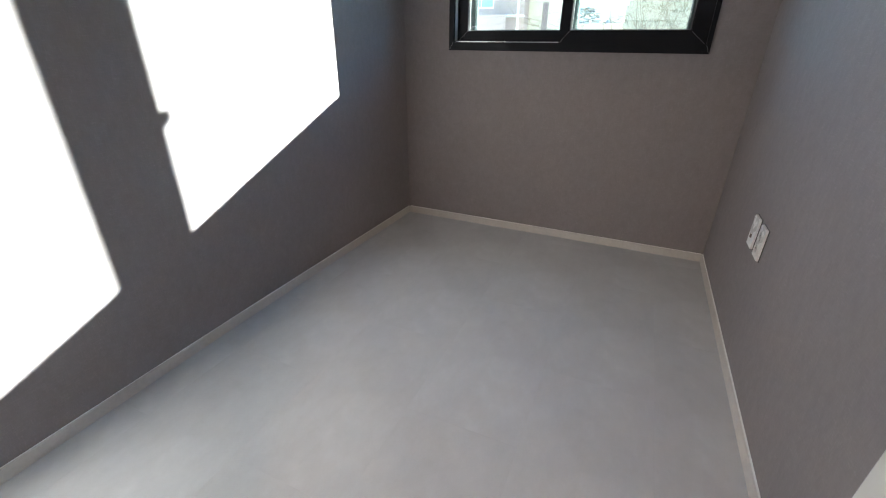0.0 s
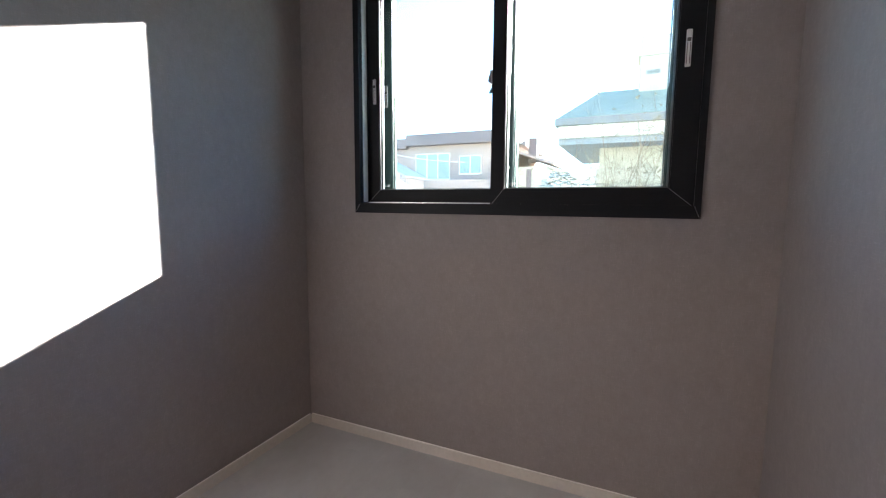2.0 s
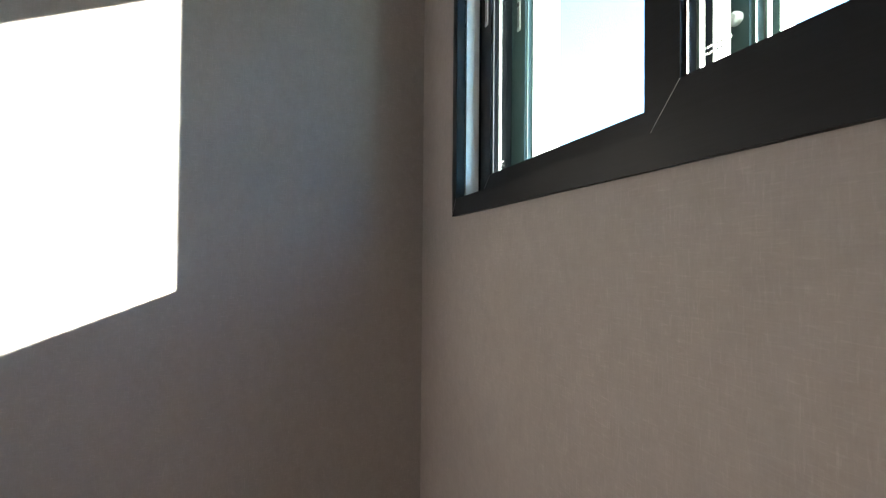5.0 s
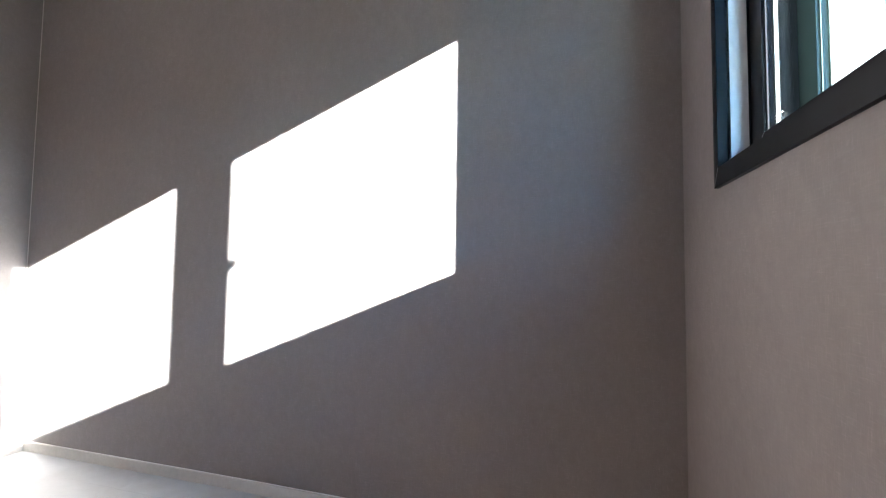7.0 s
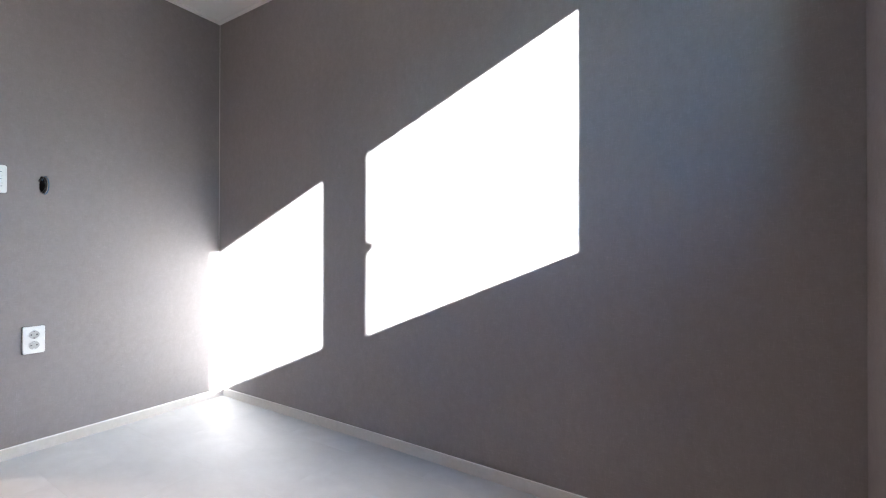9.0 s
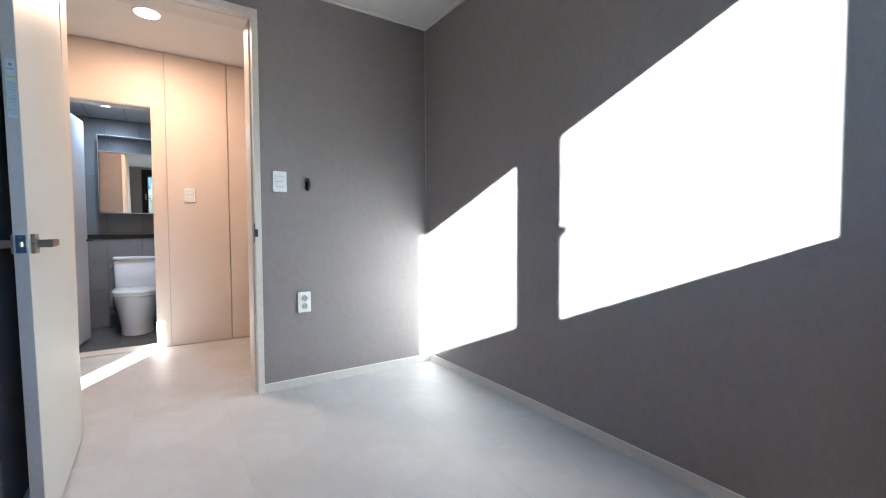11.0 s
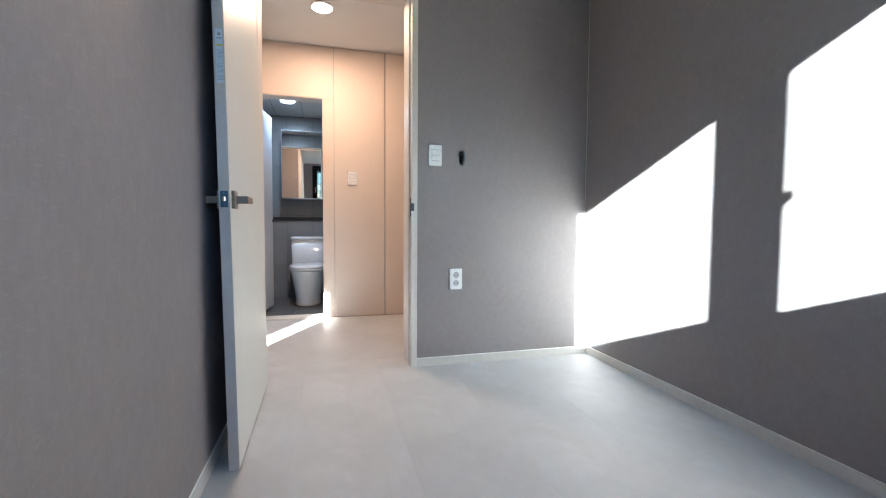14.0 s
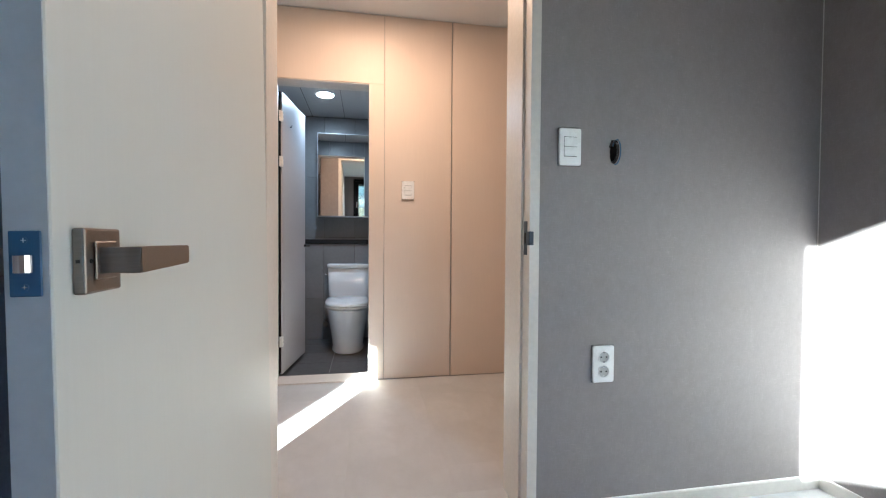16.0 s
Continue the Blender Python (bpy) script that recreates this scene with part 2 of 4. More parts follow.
def add_tube(bm, points, radii, sides=8, cap=True):
    """A tube along points with a radius at each."""
    rings = []
    for i, p in enumerate(points):
        p = Vector(p)
        d = Vector(points[min(i + 1, len(points) - 1)]) - Vector(points[max(i - 1, 0)])
        d.normalize()
        s = d.cross(Vector((0, 0, 1)) if abs(d.z) < 0.9 else Vector((1, 0, 0))).normalized()
        u = s.cross(d)
        r = radii[i] if isinstance(radii, (list, tuple)) else radii
        rings.append([bm.verts.new(p + (s * math.cos(k * math.tau / sides) + u * math.sin(k * math.tau / sides)) * r) for k in range(sides)])
    for a, b in zip(rings, rings[1:]):
        for k in range(sides):
            bm.faces.new((a[k], a[(k + 1) % sides], b[(k + 1) % sides], b[k]))
    if cap:
        bm.faces.new(rings[0][::-1])
        bm.faces.new(rings[-1])


def add_loft(bm, rings, cap=True):
    """Skin through rings of points, each with the same count."""
    made = [[bm.verts.new(p) for p in ring] for ring in rings]
    n = len(made[0])
    for a, b in zip(made, made[1:]):
        for k in range(n):
            bm.faces.new((a[k], a[(k + 1) % n], b[(k + 1) % n], b[k]))
    if cap:
        bm.faces.new(made[0][::-1])
        bm.faces.new(made[-1])
    bmesh.ops.recalc_face_normals(bm, faces=bm.faces)


def add_ring(bm, r0, r1, y0, y1, cz, n=24, cx=0.0):
    rings = []
    for r, y in ((r0, y0), (r0, y1), (r1, y1), (r1, y0)):
        rings.append([bm.verts.new((cx + r * math.cos(k * math.tau / n), y, cz + r * math.sin(k * math.tau / n))) for k in range(n)])
    for a, b in zip(rings, rings[1:] + rings[:1]):
        for k in range(n):
            bm.faces.new((a[k], a[(k + 1) % n], b[(k + 1) % n], b[k]))
    bmesh.ops.recalc_face_normals(bm, faces=bm.faces)


def add_disc(bm, r, y0, y1, cz, cx=0.0, n=20):
    add_tube(bm, [(cx, y0, cz), (cx, y1, cz)], r, n)
    bmesh.ops.recalc_face_normals(bm, faces=bm.faces)


def mesh_of(name, bm, materials, smooth=False):
    me = bpy.data.meshes.new(name)
    bm.to_mesh(me)
    bm.free()
    for m in (materials if isinstance(materials, (list, tuple)) else (materials,)):
        me.materials.append(m)
    if smooth:
        for p in me.polygons:
            p.use_smooth = True
    return me


def part(name, bm, material, parent, label="", smooth=False):
    ob = new(name, mesh_of(name, bm, material, smooth))
    ob.parent = parent
    if label:
        tagged(ob, label)
    return ob


def thing(name, place, label, category, group="", turn=0.0):
    ob = new(name)
    ob.empty_display_size = 0.1
    ob.matrix_world = pose(*place, 0, 0, turn)
    return tagged(ob, label, category, group)


def structure(name, bm, materials, label="", smooth=False):
    return tagged(new(name, mesh_of(name, bm, materials, smooth)), label, kind="structure")


def wall_boxes(bm, axis, a, b, u0, u1, z0, z1, holes=()):
    """A wall from a to b in thickness along axis, over u0..u1 and z0..z1, with holes (u0, u1, z0, z1)."""
    def put(ua, ub, za, zb):
        if ub - ua > 1e-5 and zb - za > 1e-5:
            add_box(bm, (a, ua, za) if axis == "x" else (ua, a, za), (b, ub, zb) if axis == "x" else (ub, b, zb))
    u = u0
    for ha, hb, za, zb in sorted(holes):
        put(u, ha, z0, z1)
        put(ha, hb, z0, za)
        put(ha, hb, zb, z1)
        u = hb
    put(u, u1, z0, z1)


def by_side(bm, axis, sign, limit=None):
    """Second material on the faces that look along sign * axis."""
    i = "xyz".index(axis)
    bm.normal_update()
    for f in bm.faces:
        if f.normal[i] * sign > 0.9 and (limit is None or limit(f.calc_center_median())):
            f.material_index = 1


# ---------------------------------------------------------------- the plan
W, L, H = 1.970, 2.946, 2.331          # the room
HALL_Y, HALL_H = -1.490, 2.357         # far wall and ceiling of the hall
SW_T = 0.190                           # thickness of the wall with the door
TOP = 2.50
EAST, WEST = 6.40, -0.90               # ends of the flat
DOOR = (1.112, 1.955, -0.004, 2.145)      # hole of the room door
WIN = (0.330, 1.716, 1.140, 2.255)     # hole of the window
BATH = (1.617, 2.205, -0.004, 1.911)      # hole of the bath door
BATH_X0, BATH_X1, BATH_Y, BATH_H = 1.30, 2.36, -2.930, 2.085
BW_T = 0.130
BATH_Z = -0.028                        # bathroom floor
LIVING = (3.635, 4.15, 1.15, 2.12)      # window of the room beyond the hall

# floor slab (under the planks) and outer shell
bm = box((WEST, HALL_Y - BW_T, -0.30), (EAST, L + 0.32, -0.004))
add_box(bm, (WEST, BATH_Y - 0.15, -0.30), (EAST, HALL_Y - BW_T, BATH_Z - 0.004))
structure("floor", bm, M_JOINT, "pale concrete-look vinyl floor laid in large planks")
bm = bmesh.new()
wall_boxes(bm, "y", L, L + 0.325, WEST - 0.2, EAST + 0.2, -0.30, TOP, [WIN, LIVING])
by_side(bm, "y", 1)
structure("wall_north", bm, (M_PAPER, M_STUCCO), "taupe linen-weave wallpaper wall with the window")


def west_face(y, z):
    """The west wall is not quite true: its foot runs out by some 3 cm, less towards the window."""
    return -0.034 * max(0.0, (0.42 - z) / 0.42) ** 1.2 * min(1.0, max(0.0, (L - y) / 1.7))


bm = bmesh.new()
YS, ZS = [0.004 - SW_T + (L + SW_T - 0.004) * k / 10 for k in range(11)], [-0.004, 0.045, 0.11, 0.18, 0.26, 0.34, 0.42, TOP]
inner = [[bm.verts.new((west_face(y, z), y, z)) for z in ZS] for y in YS]
outer = [[bm.verts.new((-0.18, y, z)) for z in ZS] for y in YS]
for i in range(10):
    for k in range(7):
        bm.faces.new((inner[i][k], inner[i + 1][k], inner[i + 1][k + 1], inner[i][k + 1]))
        bm.faces.new((outer[i][k], outer[i][k + 1], outer[i + 1][k + 1], outer[i + 1][k]))
    bm.faces.new((inner[i][7], inner[i + 1][7], outer[i + 1][7], outer[i][7]))
    bm.faces.new((inner[i][0], outer[i][0], outer[i + 1][0], inner[i + 1][0]))
for i in (0, 10):
    for k in range(7):
        bm.faces.new((inner[i][k], inner[i][k + 1], outer[i][k + 1], outer[i][k]))
bmesh.ops.recalc_face_normals(bm, faces=bm.faces)
structure("wall_west", bm, M_PAPER, "taupe linen-weave wallpaper wall, partly in sun")
bm = bmesh.new()
wall_boxes(bm, "x", W, W + 0.26, -SW_T, L, -0.004, TOP)
by_side(bm, "x", 1)
structure("wall_east", bm, (M_PAPER, M_PANEL), "taupe linen-weave wallpaper wall")
bm = bmesh.new()
wall_boxes(bm, "y", -SW_T, 0.0, -0.05, W, -0.004, TOP, [DOOR])
by_side(bm, "y", -1)
structure("wall_south", bm, (M_PAPER, M_PANEL), "taupe linen-weave wallpaper wall with the doorway")
bm = bmesh.new()
wall_boxes(bm, "y", HALL_Y - BW_T, HALL_Y - 0.012, WEST, EAST, -0.004, TOP, [BATH])
structure("wall_hall", bm, M_JOINT, "beige panelled hall wall with the bathroom doorway")
structure("wall_hall_west", box((WEST - 0.15, BATH_Y, -0.004), (WEST, L, TOP)), M_PANEL, "plain beige end wall")
structure("wall_hall_east", box((EAST, BATH_Y, -0.004), (EAST + 0.15, L, TOP)), M_PANEL, "plain beige end wall")
structure("ceiling", box((0.0, 0.0, H), (W, L, TOP)), M_CEIL, "white papered ceiling")
bm = box((WEST, HALL_Y - 0.012, HALL_H), (EAST, -SW_T, TOP))
add_box(bm, (W + 0.26, -SW_T, HALL_H), (EAST, L, TOP))
structure("ceiling_hall", bm, M_CEIL, "white papered hall ceiling")
structure("building_base", box((WEST - 0.2, BATH_Y - 0.2, -5.62), (EAST + 0.2, L + 0.325, -0.302)), M_STUCCO, "plain white rendered lower storeys")
structure("roof_slab", box((WEST - 0.2, BATH_Y - 0.2, TOP), (EAST + 0.2, L + 0.325, TOP + 0.2)), M_STUCCO, "plain concrete roof slab")

# bathroom shell
bm = box((BATH_X0 - 0.1, BATH_Y - 0.15, -0.30), (BATH_X1 + 0.1, BATH_Y - 0.008, TOP))
structure("wall_bath_south", bm, M_GROUT, "grey tiled bathroom wall")
structure("wall_bath_west", box((BATH_X0 - 0.1, BATH_Y - 0.008, BATH_Z - 0.004), (BATH_X0 - 0.008, HALL_Y - BW_T, TOP)), M_GROUT, "grey tiled bathroom wall")
structure("wall_bath_east", box((BATH_X1 + 0.008, BATH_Y - 0.008, BATH_Z - 0.004), (BATH_X1 + 0.1, HALL_Y - BW_T, TOP)), M_GROUT, "grey tiled bathroom wall")
bm = box((BATH_X0 - 0.008, BATH_Y - 0.008, BATH_H), (BATH_X1 + 0.008, HALL_Y - BW_T, BATH_H + 0.05))
for gx in (1.54, 1.84, 2.14):
    for f in add_box(bm, (gx, BATH_Y, BATH_H - 0.0015), (gx + 0.004, HALL_Y - BW_T, BATH_H - 0.0003)):
        f.material_index = 1
structure("ceiling_bath", bm, (M_BCEIL, M_GROUT), "grey panelled bathroom ceiling")


def baseboard(outline, axis, a, b, bead):
    """A skirting of that section along an axis, with a pale sealant bead along its top."""
    bm = bmesh.new()
    add_prism(bm, outline, axis, a, b)
    ob = structure("baseboard", bm, M_BASE, "low pale grey-beige skirting with a thin white sealant bead")
    bm = bmesh.new()
    add_prism(bm, bead, axis, a, b)
    part("sealant_bead", bm, M_BEAD, ob, "thin white sealant bead")
    return ob


BB_H, BB_T = 0.046, 0.009


def skirting_section(at, out):
    """Section of a skirting whose back lies at a wall face, standing out to one side, and of its bead."""
    body = ((at, 0.0), (at + out * BB_T, 0.0), (at + out * BB_T, BB_H - 0.002), (at + out * (BB_T - 0.002), BB_H), (at, BB_H))
    bead = ((at, BB_H), (at + out * 0.0045, BB_H), (at + out * 0.0035, BB_H + 0.0018), (at, BB_H + 0.0032))
    return body, bead


body, bead = skirting_section(L, -1)
baseboard(body, "x", BB_T, W - BB_T, bead)
body, bead = skirting_section(W, -1)
baseboard(body, "y", 0.0, L, bead)
body, bead = skirting_section(0.0, 1)
baseboard(body, "x", -0.026, 1.094, bead)
bm, bm_bead = bmesh.new(), bmesh.new()
for target, section in ((bm, body), (bm_bead, bead)):
    add_loft(target, [[(u + west_face(y, 0.03), y, z) for u, z in section] for y in [0.009 + (L - 0.018) * k / 12 for k in range(13)]])
ob = structure("baseboard", bm, M_BASE, "low pale grey-beige skirting with a thin white sealant bead")
part("sealant_bead", bm_bead, M_BEAD, ob, "thin white sealant bead")


def ceiling_trim(lo, hi):
    return structure("trim", box(lo, hi, 0.003), M_CEIL, "thin white ceiling trim")


ceiling_trim((0.0, 0.0, H - 0.010), (0.030, L, H))
ceiling_trim((W - 0.030, 0.0, H - 0.010), (W, L, H))
ceiling_trim((0.030, 0.0, H - 0.010), (W - 0.030, 0.030, H))
ceiling_trim((0.030, L - 0.030, H - 0.010), (W - 0.030, L, H))
bm = bmesh.new()
add_tube(bm, [(0.0015, 0.0015, BB_H), (0.0018, 0.0014, 1.2), (0.0014, 0.0018, H - 0.01)], 0.0016, 6)
structure("trim", bm, M_BASE, "thin pale caulk line in the wall corner")


# ---------------------------------------------------------------- the window of the room
def bar_frame(bm, x0, x1, z0, z1, y0, y1, wl, wr, wb, wt, bevel=0.003):
    """A rectangular frame of four mitred bars."""
    o = ((x0, z0), (x1, z0), (x1, z1), (x0, z1))
    i = ((x0 + wl, z0 + wb), (x1 - wr, z0 + wb), (x1 - wr, z1 - wt), (x0 + wl, z1 - wt))
    for k in range(4):
        a, b = k, (k + 1) % 4
        add_prism(bm, (o[a], o[b], i[b], i[a]), "y", y0, y1)


def sash(parent, name, x0, x1, z0, z1, y0, depth, wl, wr, wb, wt, label, mat=M_FRAME):
    bm = bmesh.new()
    bar_frame(bm, x0, x1, z0, z1, y0, y0 + depth, wl, wr, wb, wt)
    ob = part(name, bm, mat, parent, label)
    gx0, gx1, gz0, gz1 = x0 + wl, x1 - wr, z0 + wb, z1 - wt
    bm = bmesh.new()
    bar_frame(bm, gx0 - 0.002, gx1 + 0.002, gz0 - 0.002, gz1 + 0.002, y0 + 0.006, y0 + depth - 0.006, 0.006, 0.006, 0.006, 0.006)
    part("glazing_bead", bm, mat, ob)
    bm = bmesh.new()
    bar_frame(bm, gx0 + 0.0045, gx1 - 0.0045, gz0 + 0.0045, gz1 - 0.0045, y0 + depth * 0.5 + 0.005, y0 + depth * 0.5 + 0.013, 0.005, 0.005, 0.005, 0.005)
    part("spacer", bm, M_SPACER, ob, "grey glazing spacer")
    pane = part("pane", box((gx0, y0 + depth * 0.5, gz0), (gx1, y0 + depth * 0.5 + 0.004, gz1)), M_GLASS, ob, "clear glass pane")
    pane.visible_shadow = False
    bm = bmesh.new()
    for sx, ex, sz, ez in ((x0, x0 + wl, z0, z0 + wb), (x1, x1 - wr, z0, z0 + wb)):
        d = Vector((ex - sx, 0, ez - sz)).normalized()
        add_tube(bm, [(sx + d.x * 0.004, y0 - 0.0002, sz + d.z * 0.004), (ex, y0 - 0.0002, ez)], 0.0007, 4)
    part("mitre_seam", bm, M_SEAM, ob)
    return ob


def pull_grip(parent, x, y, z0, z1):
    """A slim recessed sash pull with a dark slot and a latch."""
    bm = box((x - 0.009, y - 0.004, z0), (x + 0.009, y, z1), 0.002)
    grip = part("pull_grip", bm, M_ALU, parent, "bright aluminium sash pull")
    part("slot", box((x - 0.0055, y - 0.0050, z0 + 0.010), (x - 0.0035, y - 0.0042, z1 - 0.044)), M_SLOT, grip)
    part("slot", box((x + 0.0035, y - 0.0050, z0 + 0.010), (x + 0.0055, y - 0.0042, z1 - 0.044)), M_SLOT, grip)
    part("latch", box((x - 0.006, y - 0.0065, z1 - 0.040), (x + 0.006, y - 0.0042, z1 - 0.028), 0.001), M_SLOT, grip)
    return grip


window = structure("window_1", box((0.345, 3.055, 1.150), (1.700, 3.075, 1.166)), M_FRAME, "black double sliding window with aluminium pulls")
bm = bmesh.new()
bar_frame(bm, 0.314, 1.733, 1.123, 2.272, L - 0.010, L + 0.018, 0.029, 0.022, 0.046, 0.050)
part("window_frame", bm, M_FRAME, window)
bm = bmesh.new()
bar_frame(bm, 0.322, 1.725, 1.131, 2.264, L + 0.018, L + 0.225, 0.016, 0.012, 0.020, 0.020)
lining = part("frame_lining", bm, M_FRAME, window)
part("track_strip", box((0.3378, L + 0.012, 1.152), (0.3430, L + 0.056, 2.243), 0.001), M_STRIP, lining, "grey aluminium track strip")
part("track_rail", box((0.3435, L + 0.014, 1.1655), (0.982, L + 0.020, 1.1735), 0.001), M_ALU, lining, "bright aluminium bottom rail")
bm = bmesh.new()
add_tube(bm, [(0.318, L - 0.0102, 1.127), (0.341, L - 0.0102, 1.167)], 0.0006, 4)
add_tube(bm, [(1.729, L - 0.0102, 1.127), (1.713, L - 0.0102, 1.166)], 0.0007, 4)
part("mitre_seam", bm, M_SEAM, lining)
s_r = sash(window, "sash", 0.978, 1.7125, 1.161, 2.224, L + 0.004, 0.030, 0.054, 0.0785, 0.066, 0.054, "black front sliding sash")
s_l = sash(window, "sash", 0.347, 1.030, 1.173, 2.224, L + 0.060, 0.030, 0.059, 0.056, 0.054, 0.054, "black rear sliding sash")
o_l = sash(window, "outer_sash", 0.346, 1.047, 1.173, 2.224, L + 0.155, 0.028, 0.072, 0.074, 0.046, 0.081, "dark grey outer sliding sash", M_OUTER)
o_r = sash(window, "outer_sash", 0.976, 1.7125, 1.173, 2.224, L + 0.115, 0.028, 0.060, 0.0895, 0.046, 0.081, "dark grey outer sliding sash", M_OUTER)
pull_grip(s_r, 1.664, L + 0.004, 1.634, 1.756)
pull_grip(s_l, 0.383, L + 0.060, 1.630, 1.744)
pull_grip(o_l, 0.388, L + 0.155, 1.632, 1.738)
bm = bmesh.new()
add_loft(bm, [[(0.974 - 0.042 * w, L + 0.143 + (0.014 - 0.003 * w) * math.sin(a), 1.676 + (0.030 - 0.010 * w) * math.cos(a)) for a in [k * math.tau / 14 for k in range(14)]] for w in (0.0, 0.7, 1.0)])
lock = part("crescent_lock", bm, M_CHROME, o_l, "chrome crescent lock")
bm = bmesh.new()
add_tube(bm, [(0.944, L + 0.140, 1.686), (0.936, L + 0.132, 1.662), (0.930, L + 0.122, 1.644)], [0.009, 0.008, 0.006], 8)
part("lever", bm, M_CHROME, lock)
bm = box((0.9635, L + 0.006, 1.650), (0.9785, L + 0.026, 1.706), 0.004, 2)
catch = part("crescent_lock", bm, M_CHROME, s_r, "chrome crescent lock on the sash edge")
bm = bmesh.new()
add_tube(bm, [(0.971, L + 0.010, 1.690), (0.966, L + 0.002, 1.672), (0.964, L - 0.002, 1.655)], [0.007, 0.006, 0.004], 8)
part("lever", bm, M_CHROME, catch)
bm = bmesh.new()
add_tube(bm, [(1.020, L + 0.115, 1.325), (1.020, L + 0.109, 1.325), (1.020, L + 0.106, 1.325)], [0.009, 0.009, 0.005], 12)
part("white_button", bm, M_WHITE, o_r, "small round white button on the outer sash")
for ob, gx in ((s_l, 0.43), (s_r, 1.055)):
    bm = bmesh.new()
    for k in range(2):
        for j in range(7 - 2 * k):
            add_box(bm, (gx + j * 0.0045, L + 0.016 + (0.056 if ob is s_l else 0.0), 1.2525 - k * 0.007), (gx + j * 0.0045 + 0.003, L + 0.0166 + (0.056 if ob is s_l else 0.0), 1.2550 - k * 0.007))
    part("etched_mark", bm, M_GREY, ob, "small white etched mark on the glass")
# outside sill
structure("trim", box((0.330, L + 0.225, 1.095), (1.716, L + 0.345, 1.1385), 0.004), M_STUCCO, "white outer window sill")

# window of the room beyond the hall
window_b = structure("window_2", box((LIVING[0], L + 0.10, LIVING[2]), (LIVING[1], L + 0.16, LIVING[2] + 0.05)), M_FRAME, "black sliding window of the next room")
bm = bmesh.new()
bar_frame(bm, LIVING[0], LIVING[1], LIVING[2] + 0.05, LIVING[3], L + 0.10, L + 0.16, 0.05, 0.05, 0.05, 0.05)
part("window_frame", bm, M_FRAME, window_b)
pane = part("pane", box((LIVING[0] + 0.05, L + 0.128, LIVING[2] + 0.1), (LIVING[1] - 0.05, L + 0.132, LIVING[3] - 0.05)), M_GLASS, window_b)
pane.visible_shadow = False


# ---------------------------------------------------------------- the room door
door_1 = structure("door_1", box((1.094, -SW_T - 0.012, 2.1215), (1.9695, 0.012, 2.163), 0.003), M_TRIM, "cream film-wrapped door frame, its door standing open")
bm = bmesh.new()
add_prism(bm, ((1.094, 0.012), (1.126, 0.012), (1.126, -0.046), (1.134, -0.046), (1.134, -SW_T - 0.012), (1.094, -SW_T - 0.012), (1.094, -SW_T), (1.1115, -SW_T), (1.1115, 0.0), (1.094, 0.0)), "z", 0.0, 2.1215)
jamb = part("jamb", bm, M_TRIM, door_1)
bm = bmesh.new()
add_prism(bm, ((1.9695, 0.012), (1.9695, 0.0005), (1.9545, 0.0005), (1.9545, -SW_T), (1.9695, -SW_T), (1.9695, -SW_T - 0.012), (1.930, -SW_T - 0.012), (1.930, -0.046), (1.944, -0.046), (1.944, 0.012)), "z", 0.0, 2.1215)
part("jamb", bm, M_TRIM, door_1)
part("head_stop", box((1.134, -SW_T - 0.010, 2.118), (1.930, -0.046, 2.1215), 0.002), M_TRIM, door_1)
bm = box((1.1245, -0.036, 0.868), (1.1275, -0.008, 0.978), 0.001)
strike = part("strike_plate", bm, M_STRIKE, jamb, "dark steel strike plate")
part("lip", box((1.113, -0.006, 0.900), (1.1295, 0.0145, 0.944), 0.002), M_STRIKE, strike)
part("slot", box((1.127, -0.030, 0.905), (1.1283, -0.015, 0.940)), M_DARK, strike)

DOOR_W, DOOR_T, DOOR_H = 0.815, 0.0325, 2.098
door = thing("door", (1.896, 0.088, 0.012), "cream room door with brushed lever handles, standing open against the wall", "door")
door.matrix_world = pose(1.902, 0.088, 0.012, 0, 0.9, 1.0)
leaf = part("leaf", box((-DOOR_T / 2, 0.0, 0.0), (DOOR_T / 2, DOOR_W, DOOR_H), 0.0015), M_LEAF, door)
part("edge_band", box((-DOOR_T / 2 + 0.001, DOOR_W, 0.0), (DOOR_T / 2 - 0.001, DOOR_W + 0.0012, DOOR_H)), M_EDGE, door, "grey edge band")
HZ = 0.882
plate = part("latch_plate", box((-0.0112, DOOR_W + 0.0012, HZ - 0.026), (0.0112, DOOR_W + 0.0032, HZ + 0.026), 0.0008), M_FILM, door, "latch plate in blue protective film")
bm = bmesh.new()
add_prism(bm, [(0.0063 * math.cos(math.pi * k / 14) - 0.0004, DOOR_W + 0.003 + 0.0085 * math.sin(math.pi * k / 14) ** 0.8) for k in range(15)], "z", HZ - 0.0068, HZ + 0.0068)
part("latch_bolt", bm, M_CHROME, plate, "bright rounded latch bolt")
for sz in (-0.0185, 0.0185):
    bm = bmesh.new()
    add_tube(bm, [(0, DOOR_W + 0.0030, HZ + sz), (0, DOOR_W + 0.0038, HZ + sz)], 0.0026, 10)
    part("screw", bm, M_FILM, plate)
    bm = box((-0.0018, DOOR_W + 0.0038, HZ + sz - 0.0003), (0.0018, DOOR_W + 0.0040, HZ + sz + 0.0003))
    add_box(bm, (-0.0003, DOOR_W + 0.0041, HZ + sz - 0.0018), (0.0003, DOOR_W + 0.0042, HZ + sz + 0.0018))
    part("cross_slot", bm, M_ALU, plate)
